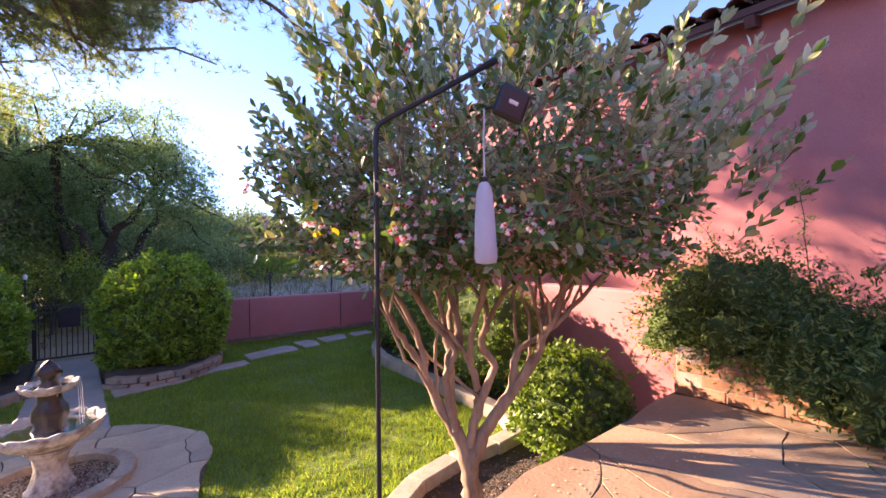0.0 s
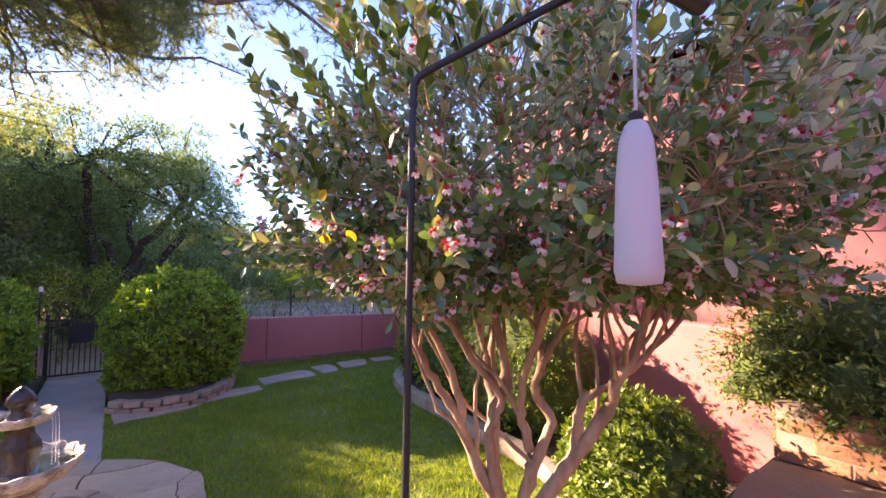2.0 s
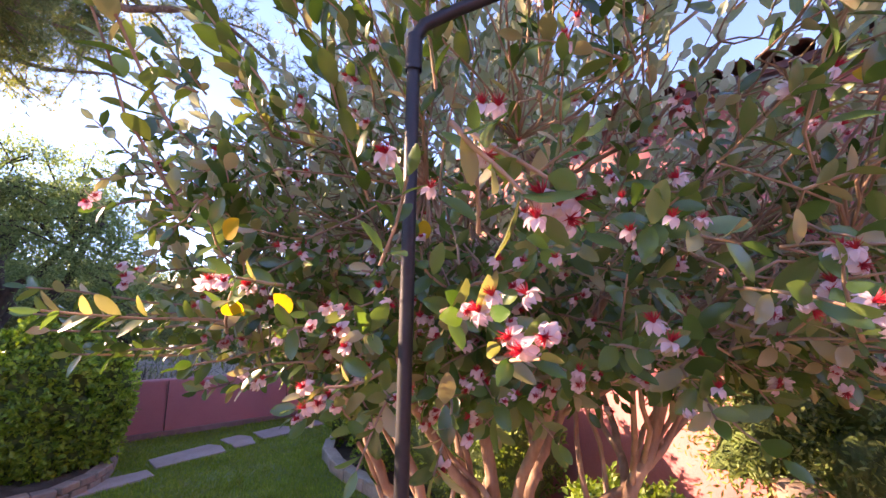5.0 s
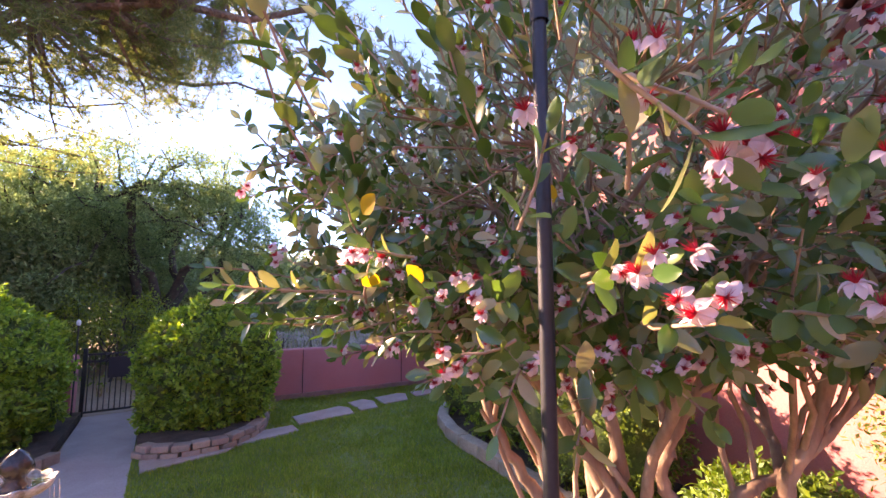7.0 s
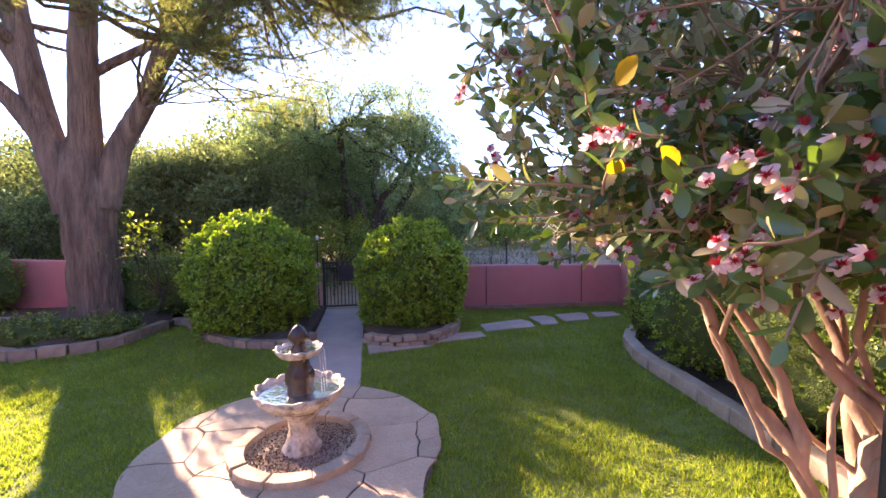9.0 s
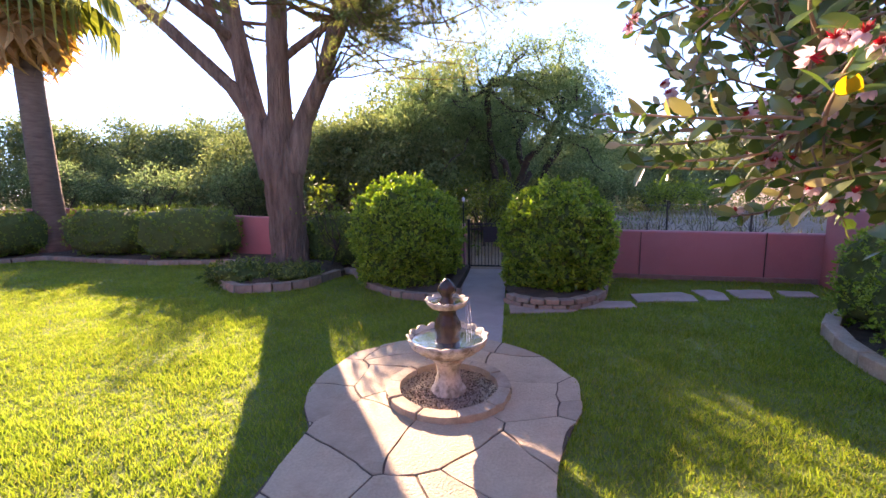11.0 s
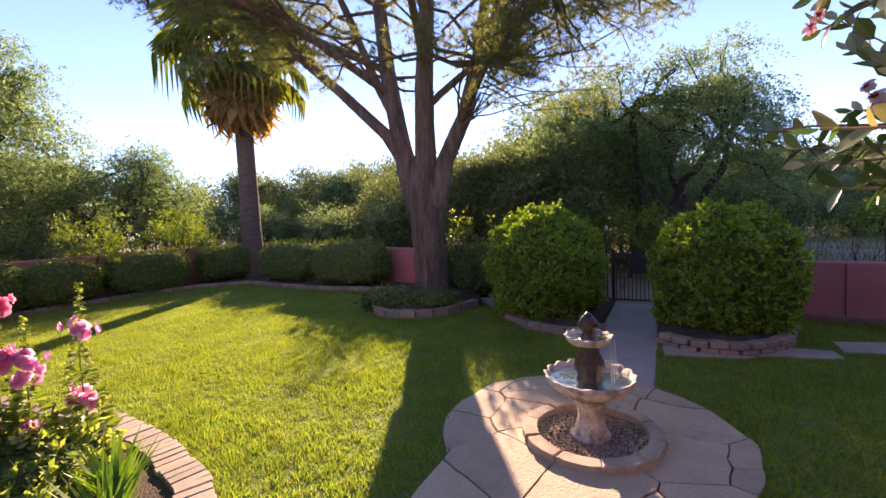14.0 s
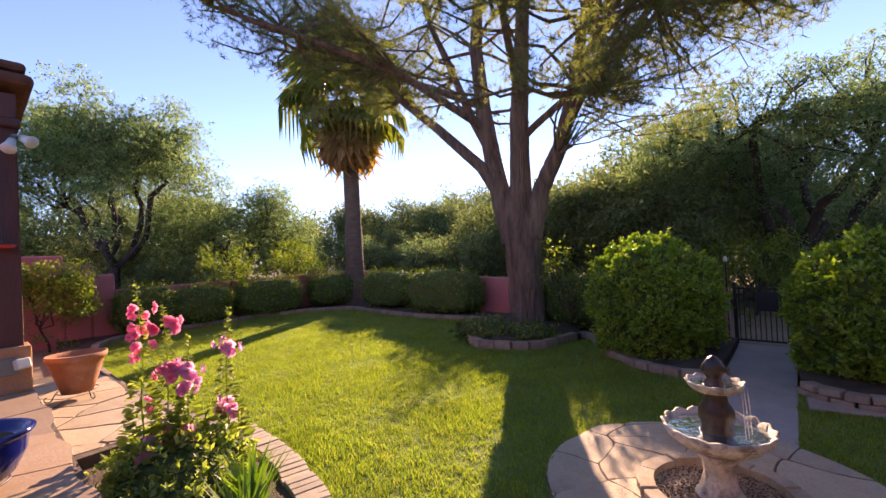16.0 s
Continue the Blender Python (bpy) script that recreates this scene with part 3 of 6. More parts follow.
curb("kerb_gate_east", [(0.42, 7.98), (0.6, 7.72), (0.93, 7.58), (1.42, 7.62), (1.75, 7.9), (1.98, 8.3), (2.15, 9.06), (2.2, 9.9)], 0.18, 0.17, 0.22, CURB, "two courses of worn stone kerb round the raised bed", 2)
curb("kerb_gate_west", [(-0.42, 8.3), (-0.6, 7.98), (-0.85, 7.84), (-1.5, 8.04), (-2.25, 8.66), (-2.7, 9.4), (-3.0, 9.85), (-3.3, 10.0)], 0.13, 0.14, 0.24, CURB, "low brick kerb round the large bush")
curb("kerb_pine", [(-3.3, 9.6), (-3.52, 8.5), (-4.1, 8.12), (-4.7, 8.02), (-5.38, 8.55), (-5.7, 9.6)], 0.17, 0.16, 0.34, CURB, "uneven stone edging round the pine")
curb("kerb_west", [(-5.95, 10.3), (-6.9, 10.8), (-9.0, 10.55), (-11.2, 10.75), (-13.2, 11.05), (-14.5, 9.85), (-14.86, 8.0), (-14.64, 5.2), (-14.44, 3.85), (-13.4, 3.16), (-10.0, 2.66), (-7.6, 2.62), (-4.6, 2.93)], 0.13, 0.16, 0.3, CURB, "long brick kerb between lawn and hedge bed")
curb("kerb_east", [(5.85, 7.78), (5.1, 7.6), (4.44, 7.0), (4.14, 6.2), (4.06, 5.3), (3.94, 4.3), (3.85, 3.4), (3.72, 2.85), (3.5, 2.62), (2.9, 2.68), (2.4, 2.68), (1.94, 2.56), (1.6, 2.28), (1.38, 1.9), (1.3, 1.62)], 0.165, 0.17, 0.46, KERBTAN, "pale concrete block kerb of the shrub bed")
curb("kerb_flowers", [(-4.5, 2.95), (-3.75, 2.93), (-3.05, 2.87), (-2.3, 2.69), (-1.82, 2.46), (-1.4, 2.1), (-1.12, 1.65)], 0.23, 0.23, 0.085, BRICK, "brick edging of single bricks laid across the flower bed rim")

# adobe planter along the house
planter = thing("adobe_planter", "adobe block planter wall beside the patio", "planter", kind="structure")
part("backing", bm_mesh("planter_backing", box_bm((0.226, 6.0, 0.41), 0, None, (4.46, -1.5, 0.81)), MORTAR), planter)
solid("planter_soil", bm_mesh("planter_soil", box_bm((1.75, 6.0, 0.4), 0, None, (5.42, -1.5, 0.75)), SOIL), "dark soil inside the planter", "soil")
blk = bm_mesh("adobe_block", box_bm((0.05, 0.385, 0.094), 0.008), ADOBE)
end = bm_mesh("adobe_end", box_bm((0.2, 0.05, 0.094), 0.008), ADOBE)
for c in range(4):
    for i in range(8):
        part("block", blk, planter, m=pose(4.365, 1.3 - i * 0.395 - (c % 2) * 0.2, 0.65 + c * 0.104))
    part("block", end, planter, m=pose(4.46, 1.5, 0.65 + c * 0.104))

# porch pillar at the west end of the patio
pillar = thing("porch_pillar", "dark red timber post on an adobe plinth", "pillar", kind="structure", at=(-6.66, 1.31, 0.597))
part("post", bm_mesh("post", box_bm((0.3, 0.3, 2.75), 0.015, None, (0, 0, 1.9)), BROWNWOOD), pillar)
part("plinth", bm_mesh("plinth", box_bm((0.42, 0.42, 0.55), 0.02, None, (0, 0, 0.275)), ADOBE), pillar)
part("beam", bm_mesh("beam", box_bm((4.0, 0.3, 0.3), 0.015, None, (-1.8, 0, 3.4)), BROWNWOOD), pillar)
part("cap_tiles", bm_mesh("cap_tiles", box_bm((4.0, 0.5, 0.12), 0.05, box_bm((4.2, 0.62, 0.16), 0.07, None, (-1.8, 0, 3.72)), (-1.8, 0, 3.9)), TILE), pillar, "rounded clay coping tiles")
part("bracket", bm_mesh("bracket", box_bm((0.34, 0.36, 0.1), 0.02, None, (0.06, 0, 3.2)), BROWNWOOD), pillar)
part("meter_box", bm_mesh("meter_box", box_bm((0.03, 0.26, 0.2), 0.01, None, (0.225, -0.02, 0.33)), GREYBOX), pillar, "grey metal electrical box")
solid("porch_wall", bm_mesh("porch_wall", box_bm((4.2, 0.3, 3.0), 0.02, None, (-11.4, 0.6, 2.0)), STUCCO), "rose stucco porch wall in shade", "wall")
flood = thing("flood_light", "pair of white spotlight heads on the pillar", "lamp", at=(-6.47, 1.41, 3.6))
part("mount", tubes("mount", [[(-0.06, 0, 0.05, 0.02), (0.05, 0.02, 0.04, 0.02), (0.12, 0.04, 0, 0.018)]], GREYBOX, 8), flood)
head = lathe("flood_head", [(0, 0.09), (0.04, 0.085), (0.05, 0.0), (0.075, -0.08), (0.06, -0.1), (0, -0.1)], WHITE, 16)
part("head", head, flood, "white lamp head", pose(0.14, 0.12, -0.02, 0, -65, 30))
part("head", head, flood, "white lamp head", pose(0.16, -0.02, -0.1, 0, -40, -20))

# ---- fountain ----
fx, fy = RINGC
fountain = thing("garden_fountain", "two-tier cast stone fountain with dark wet column", "fountain", at=(fx, fy, 0))


def scallop(k, depth, lift):
    return lambda a, i: (1 + (depth * abs(math.sin(k * a / 2)) - depth * 0.6) * (i in (3, 4, 5, 6)), lift * abs(math.sin(k * a / 2)) * (i in (4, 5)))


part("pedestal", lathe("pedestal", [(0.0, 0.0), (0.16, 0.0), (0.165, 0.05), (0.135, 0.08), (0.1, 0.2), (0.112, 0.3), (0.165, 0.36), (0.165, 0.38), (0.0, 0.4)], FOUNT, 28, lambda a, i: (1 + 0.05 * math.cos(8 * a) * (i in (3, 4, 5)), 0)), fountain, "stained cast stone pedestal")
part("lower_bowl", lathe("lower_bowl", [(0.0, 0.37), (0.14, 0.38), (0.28, 0.44), (0.34, 0.5), (0.372, 0.555), (0.355, 0.56), (0.325, 0.515), (0.2, 0.47), (0.0, 0.46)], FOUNT, 72, scallop(16, 0.07, 0.022)), fountain, "scalloped wide cast stone bowl")
part("water", lathe("lower_water", [(0.0, 0.53), (0.2, 0.531), (0.35, 0.53)], WATER, 48), fountain, "rippled water in the bowl")
part("column", lathe("column", [(0.0, 0.46), (0.115, 0.47), (0.12, 0.53), (0.1, 0.57), (0.12, 0.64), (0.115, 0.7), (0.08, 0.76), (0.075, 0.81), (0.09, 0.83), (0.0, 0.84)], WETSTONE, 28, lambda a, i: (1 + 0.05 * math.cos(7 * a) * (i in (3, 4, 5, 6)), 0)), fountain, "dark wet fluted column")
part("upper_bowl", lathe("upper_bowl", [(0.0, 0.81), (0.08, 0.82), (0.15, 0.84), (0.175, 0.865), (0.196, 0.895), (0.186, 0.9), (0.165, 0.88), (0.1, 0.86), (0.0, 0.855)], FOUNT, 60, scallop(12, 0.09, 0.016)), fountain, "scalloped small cast stone bowl")
part("upper_water", lathe("upper_water", [(0.0, 0.883), (0.1, 0.8835), (0.18, 0.883)], WATER, 36), fountain, "water in the small bowl")
part("finial", lathe("finial", [(0.0, 0.85), (0.075, 0.86), (0.075, 0.9), (0.05, 0.925), (0.06, 0.95), (0.082, 0.985), (0.08, 1.02), (0.055, 1.06), (0.025, 1.09), (0.0, 1.105)], WETSTONE, 24, lambda a, i: (1 + 0.07 * math.sin(6 * a + i * 1.6) * (4 < i < 9), 0)), fountain, "dark pine cone finial")
m2, nt2, b2 = material("water_drop")
b2.inputs["Base Color"].default_value, b2.inputs["Roughness"].default_value, b2.inputs["Transmission Weight"].default_value = (0.95, 0.97, 1, 1), 0.05, 0.6
for a in (-0.5, -0.32, 0.1):
    drops = []
    for k in range(26):
        z = 0.88 - k * 0.0135
        r = 0.2 + 0.03 * (0.88 - z) ** 0.5
        drops.append((r * math.cos(a), r * math.sin(a), z, 0.0045 if k % 2 else 0.0012))
    part("water_trickle", tubes("water_trickle", [drops], m2, 6), fountain, "thin string of falling drops")
ring = thing("fountain_ring", "ring of rough kerb stones round the fountain", "kerb", at=(fx, fy, 0.005))
nst = 10
for i in range(nst):
    a0, a1 = 2 * math.pi * (i + 0.012) / nst, 2 * math.pi * (i + 0.988) / nst
    pts = [(0.455 * math.cos(a), 0.455 * math.sin(a)) for a in np.linspace(a0, a1, 6)] + [((0.575 + 0.012 * R.normal()) * math.cos(a), 0.575 * math.sin(a)) for a in np.linspace(a1, a0, 6)]
    part("stone", bm_mesh("ring_stone", prism_bm(pts, 0, 0.088 + R.normal(0, 0.005), 0.012), KERBTAN), ring)
n = 2600
rr, aa = 0.45 * np.sqrt(R.random(n)), R.uniform(0, 2 * math.pi, n)
solid("gravel", leaves("gravel", np.c_[rr * np.cos(aa), rr * np.sin(aa), 0.028 + R.uniform(-0.004, 0.012, n)], np.c_[R.normal(size=(n, 2)), R.normal(0, 0.3, n)], np.c_[R.normal(0, 0.4, (n, 2)), np.ones(n)], R.uniform(0.012, 0.026, n), R.uniform(0.01, 0.02, n), foliage("gravel_chip", [(0, (0.08, 0.05, 0.035)), (0.5, (0.22, 0.14, 0.1)), (1, (0.5, 0.4, 0.33))], 0.8, 0.0), (np.array([(0, 0, 0), (0.4, -0.5, 0.25), (1, 0.1, 0), (0.5, 0.5, 0.2), (0.5, 0.05, 0.6)]), np.array([(0, 1, 4), (1, 2, 4), (2, 3, 4), (3, 0, 4)]))), "brown pea gravel inside the fountain ring", "gravel", "stuff", m=Matrix.Translation((fx, fy, 0)))
solid("gravel_base", lathe("gravel_base", [(0.0, 0.03), (0.3, 0.028), (0.46, 0.02)], GRAVEL, 32), "packed gravel under the fountain", "gravel", m=Matrix.Translation((fx, fy, 0)))


# ---- clipped bushes ----
def lumpy(name, radii, mat, lump=0.1, freq=2.0, seed=0, flat=0.0, skirt=0.0, knob=0.0):
    bm = bmesh.new()
    bmesh.ops.create_icosphere(bm, subdivisions=5 if knob else 4, radius=1)
    for v in bm.verts:
        d = v.co.normalized()
        s = 1 + lump * noise.noise(d * freq + Vector((seed, 3, 7))) + lump * 0.5 * noise.noise(d * freq * 2.7 + Vector((seed, 9, 2))) + lump * 0.35 * noise.noise(d * freq * 5 + Vector((seed, 1, 5)))
        if knob:
            s += knob * (0.42 - noise.voronoi(d * 5.5 + Vector((seed, 2, 4)))[0][0])
        if flat:
            d = Vector((math.copysign(abs(d.x) ** flat, d.x), math.copysign(abs(d.y) ** flat, d.y), math.copysign(abs(d.z) ** flat, d.z)))
        if d.z < 0 and math.hypot(d.x, d.y) > 0.05 and skirt:
            g = math.hypot(d.x, d.y) ** -skirt
            d = Vector((d.x * g, d.y * g, d.z))
        v.co = Vector((d.x * radii[0], d.y * radii[1], d.z * radii[2])) * s
    return bm


def shrub(name, label, at, radii, count, leaf, mat, lump=0.1, freq=2.0, seed=0, flat=0.0, spread=0.05, group="", outward=0.6, skirt=0.0, knob=0.0):
    """A clipped bush: leaves on a lumpy shell round a core coloured for inner shade."""
    ob = thing(name, label, "bush", group, at=at)
    bm = lumpy(name, radii, SHADE_CORE, lump, freq, seed, flat=flat, skirt=skirt, knob=knob)
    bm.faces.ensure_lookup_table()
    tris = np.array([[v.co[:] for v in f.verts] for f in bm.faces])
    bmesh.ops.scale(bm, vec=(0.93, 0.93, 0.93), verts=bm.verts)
    part("inner_core", bm_mesh("inner_core", bm, SHADE_CORE, True), ob, "solid core with the inner shade in its dark colour")
    r = np.random.default_rng(seed + 11)
    area = np.linalg.norm(np.cross(tris[:, 1] - tris[:, 0], tris[:, 2] - tris[:, 0]), axis=1)
    tufts = count // 8
    count = tufts * 8
    pick = r.choice(len(tris), tufts, p=area / area.sum())
    w = r.dirichlet((1, 1, 1), tufts)
    p = (tris[pick] * w[:, :, None]).sum(1)
    nor = unit(np.cross(tris[:, 1] - tris[:, 0], tris[:, 2] - tris[:, 0]))[pick]
    p = p + nor * r.normal(-0.01, spread, tufts)[:, None]
    grow = unit(nor + np.array((0, 0, 0.35)) + r.normal(0, 0.25, (tufts, 3)))
    p, nor, grow = np.repeat(p, 8, 0), np.repeat(nor, 8, 0), np.repeat(grow, 8, 0)
    p = p + grow * r.uniform(-0.03, 0.03, (count, 1)) + r.normal(0, 0.012, (count, 3))
    along = grow * outward + r.normal(0, 0.55, (count, 3))
    face = grow + r.normal(0, 0.25, (count, 3))
    sz = r.uniform(0.7, 1.25, count)
    part("leaf_shell", leaves("leaf_shell", p, along, face, leaf * sz, leaf * 0.55 * sz, mat), ob, "dense small leaves")
    return ob


shrub("round_bush", "large clipped round green bush beside the gate", (1.29, 8.85, 0.99), (0.93, 0.95, 0.94), 30000, 0.068, BOX, 0.24, 3.2, 3, skirt=0.55, knob=0.16, spread=0.03)
shrub("round_bush", "very large clipped domed green bush by the gate", (-1.6, 9.25, 0.99), (1.03, 1.18, 1.06), 34000, 0.068, BOX, 0.2, 3.2, 8, skirt=0.45, knob=0.14, spread=0.03)
for i, (u, v, ru, rv, rz) in enumerate([(-3.85, 10.75, 0.75, 0.55, 0.62), (-8.5, 11.35, 1.45, 0.7, 0.7), (-11.6, 11.75, 1.3, 0.7, 0.7), (-14.75, 11.4, 0.7, 1.2, 0.68), (-15.0, 8.6, 0.6, 1.3, 0.66), (-14.95, 6.2, 0.55, 1.0, 0.62), (-14.75, 4.6, 0.5, 0.8, 0.7)]):
    shrub("hedge_bush", "clipped dark green hedge bush against the wall", (u, v, rz + 0.08), (ru, rv, rz), 6500, 0.055, HEDGE, 0.1, 2.5, 20 + i, flat=0.62, group="hedge bushes along the garden wall")
shrub("round_bush", "rounded glossy green bush beside the patio", (3.58, 2.15, 0.53), (0.55, 0.47, 0.46), 9000, 0.052, HEDGE, 0.14, 2.5, 41, spread=0.04)
shrub("clipped_bush", "dark clipped bush in front of the rose wall", (4.55, 4.1, 0.72), (0.62, 0.85, 0.68), 9000, 0.042, HEDGE, 0.12, 2.5, 42, flat=0.8)
shrub("clipped_bush", "bright green clipped bush in the shrub bed", (4.75, 5.7, 0.75), (0.6, 0.7, 0.72), 8000, 0.042, BOX, 0.14, 2.5, 43, flat=0.85)
shrub("clipped_bush", "light green leafy shrub in the shrub bed", (5.1, 7.0, 0.7), (0.55, 0.5, 0.7), 5000, 0.05, BOX, 0.2, 2.5, 44)
shrub("ground_cover", "low leafy ground cover at the foot of the pine", (-5.0, 8.75, 0.2), (0.75, 0.5, 0.24), 3500, 0.07, VINE, 0.3, 3, 45, spread=0.07)
shrub("ground_cover", "low leafy ground cover at the foot of the pine", (-3.95, 8.95, 0.2), (0.5, 0.5, 0.18), 2200, 0.06, VINE, 0.3, 3, 46, spread=0.06)


# ---- trees ----
def crown_leaves(name, centres, sizes, count, leaf, width, mat, seed, droop=0.3, shape=KITE):
    """Leaves in uneven clumps."""
    r = np.random.default_rng(seed)
    c = np.asarray(centres, float)
    pick = r.integers(0, len(c), count)
    s = np.asarray(sizes, float)[pick]
    off = ball(count, r) * (r.random(count) ** 0.45)[:, None] * s[:, None]
    off[:, 2] *= 0.7
    along = off / (s[:, None] + 1e-6) * 0.6 + r.normal(0, 0.6, (count, 3))
    along[:, 2] -= droop
    sz = r.uniform(0.6, 1.3, count)
    return leaves(name, c[pick] + off, along, r.normal(0, 0.6, (count, 3)) + np.array((0, 0, 0.8)), leaf * sz, width * sz, mat, shape)


def strands(name, centres, sizes, count, leaf, width, mat, seed, per=12):
    """Fine leaves along thin hanging sprays."""
    r = np.random.default_rng(seed)
    c, s = np.asarray(centres, float), np.asarray(sizes, float)
    n = count // per
    pick = r.integers(0, len(c), n)
    off = ball(n, r) * (r.random(n) ** 0.4)[:, None]
    off[:, 2] *= 0.75
    start = c[pick] + off * s[pick][:, None]
    go = unit(np.c_[off[:, :2] + r.normal(0, 0.5, (n, 2)), r.normal(0.15, 0.35, n)])
    L = r.uniform(0.35, 0.95, n)
    t = (np.arange(per) + 0.5) / per
    pos = start[:, None] + go[:, None] * (L[:, None] * t)[:, :, None]
    pos[:, :, 2] -= (L[:, None] * t ** 2) * 0.75
    pos = (pos + r.normal(0, 0.025, pos.shape)).reshape(-1, 3)
    along = np.repeat(go, per, 0) * 0.5 + r.normal(0, 0.6, (n * per, 3)) - np.array((0, 0, 0.3))
    sz = r.uniform(0.65, 1.3, n * per)
    return leaves(name, pos, along, r.normal(0, 0.6, (n * per, 3)) + np.array((0, 0, 0.8)), leaf * sz, width * sz, mat, KITE)


def broad_tree(name, label, at, height, spread, seed, mat, count, leaf=0.16, trunk_r=0.25, group="", wide=0.05, clump=1.0, low=0.28, hang=False):
    """A spreading desert tree with several crooked limbs and a ragged crown."""
    r = np.random.default_rng(seed)
    ob = thing(name, label, "tree", group, at=at)
    lines, tips = [], []
    fork = np.array((r.normal(0, 0.2), r.normal(0, 0.2), height * 0.2))
    lines.append(limb((0, 0, -0.2), fork, trunk_r, trunk_r * 0.8, 5, 0.08, rng=r))
    for i in range(6):
        a = i * 1.05 + r.normal(0, 0.25)
        q = np.array((math.cos(a) * spread * r.uniform(0.35, 0.55), math.sin(a) * spread * r.uniform(0.35, 0.55), height * r.uniform(0.45, 0.7)))
        lines.append(limb(fork, q, trunk_r * 0.6, trunk_r * 0.28, 7, 0.2, rng=r))
        for j in range(8 if hang else 5):
            b = a + r.normal(0, 0.7)
            rad = spread * r.uniform(0.45, 1.0)
            e = np.array((math.cos(b) * rad, math.sin(b) * rad, height * (low + (1 - low) * math.sqrt(max(0.02, 1 - (rad / spread) ** 2)) * r.uniform(0.72, 1.02))))
            mid = lines[-1 - j][int(r.integers(3, 7))][:3] if j == 0 else q
            lines.append(limb(mid, e, trunk_r * 0.24, trunk_r * 0.05, 6, 0.18, rng=r))
            tips += [e, (e + q) / 2 + r.normal(0, 0.3, 3), e - np.array((0, 0, height * 0.12)) + r.normal(0, 0.3, 3)]
    part("trunk", tubes("trunk", lines, DARKBARK, 6), ob, "dark crooked trunk and limbs")
    part("crown", (strands if hang else crown_leaves)("crown", tips, r.uniform(0.5, 1.0, len(tips)) * clump * spread * 0.26, count, leaf, wide, mat, seed), ob, "fine feathery green foliage")
    return ob


broad_tree("mesquite_tree", "large spreading mesquite tree with dark crooked limbs", (0.5, 16.2, 0), 7.4, 3.7, 5, MESQ, 74000, 0.085, 0.26, wide=0.034, clump=0.56, low=0.2, hang=True)
broad_tree("mesquite_tree", "feathery mesquite tree leaning over the wall", (-1.8, 17.6, 0), 7.4, 2.9, 15, MESQ, 70000, 0.085, 0.22, wide=0.034, clump=0.6, low=0.14, hang=True)
broad_tree("mesquite_tree", "tall pale green tree beyond the west wall", (-23.0, 5.4, 0), 10.8, 4.4, 25, MESQ, 110000, 0.13, 0.26, wide=0.05, clump=1.0, hang=True)
broad_tree("mesquite_tree", "dense round tree beyond the west wall", (-22.0, 10.4, 0), 7.0, 4.2, 35, MESQ, 60000, 0.14, 0.24, wide=0.05, low=0.08, clump=1.1, hang=True)
base_a = broad_tree("desert_tree", "rounded grey-green tree in the thicket beyond the garden", (-17.0, 24.0, 0), 6.8, 4.6, 45, FAR, 26000, 0.2, 0.22, "thicket trees beyond the wall", 0.085, 1.35, 0.06)
base_b = broad_tree("desert_tree", "rounded grey-green tree in the thicket beyond the garden", (-9.0, 21.0, 0), 6.0, 4.2, 55, FAR, 26000, 0.2, 0.2, "thicket trees beyond the wall", 0.085, 1.35, 0.04)
# the last three trees are added and sized to cast shade over the lawn
for k, (u, v, s, a) in enumerate([(-24, 22, 1.05, 40), (-30, 17, 1.1, 100), (-33, 9, 1.2, 200), (-33, 0, 1.2, 10), (-21, 30, 1.2, 150), (-13, 29, 1.2, 80), (-4.5, 25, 1.3, 260), (2, 25, 0.9, 20), (8, 33, 0.9, 120), (13, 34, 1.0, 300),
                                  (20, 33, 1.2, 60), (-29, 27, 1.2, 330), (-27, -3, 1.0, 45), (-13.5, 18.2, 0.55, 70), (-19.5, 17.5, 0.6, 30), (-7.2, 17.4, 0.78, 110), (-9.8, 17.2, 0.66, 210), (-2.8, 20.5, 0.9, 250), (5.2, 26, 0.75, 50), (-17, 17, 0.5, 350), (-24, 15.5, 0.6, 77), (16, 24, 0.8, 140), (-20.5, 7.2, 0.42, 15), (-26, 8, 0.7, 95), (4.2, 20.5, 0.5, 15), (7.2, 23.5, 0.6, 190), (10.5, 26, 0.75, 280), (3.4, 29, 0.9, 66), (-4.9, 17.0, 0.73, 25), (-3.5, 16.9, 0.84, 160), (-6.6, 16.9, 0.72, 300)]):
    copy_thing((base_a, base_b)[k % 2], pose(u, v, 0, 0, 0, a) @ Matrix.Scale(s, 4))

# cypress behind the house
cyp = thing("cypress", "tall dark narrow cypress beyond the wall", "tree", at=(12.2, 8.4, 0))
part("trunk", tubes("cypress_trunk", [[(0, 0, -0.1, 0.2), (0, 0, 5, 0.12), (0, 0, 12.5, 0.02)]], DARKBARK, 8), cyp)
r = np.random.default_rng(77)
n = 26000
z = r.uniform(0.6, 13.8, n)
rad = 1.6 * np.clip(np.minimum(z / 1.5, (14.0 - z) / 5.0), 0, 1) ** 0.7 * np.sqrt(r.uniform(0.45, 1, n))
a = r.uniform(0, 2 * math.pi, n)
o = np.c_[np.cos(a), np.sin(a), np.zeros(n)]
part("crown", leaves("cypress_crown", o * rad[:, None] + np.c_[np.zeros((n, 2)), z], o * 0.5 + np.array((0, 0, 1.2)) + r.normal(0, 0.25, (n, 3)), o, r.uniform(0.16, 0.34, n), 0.07, CYP), cyp)

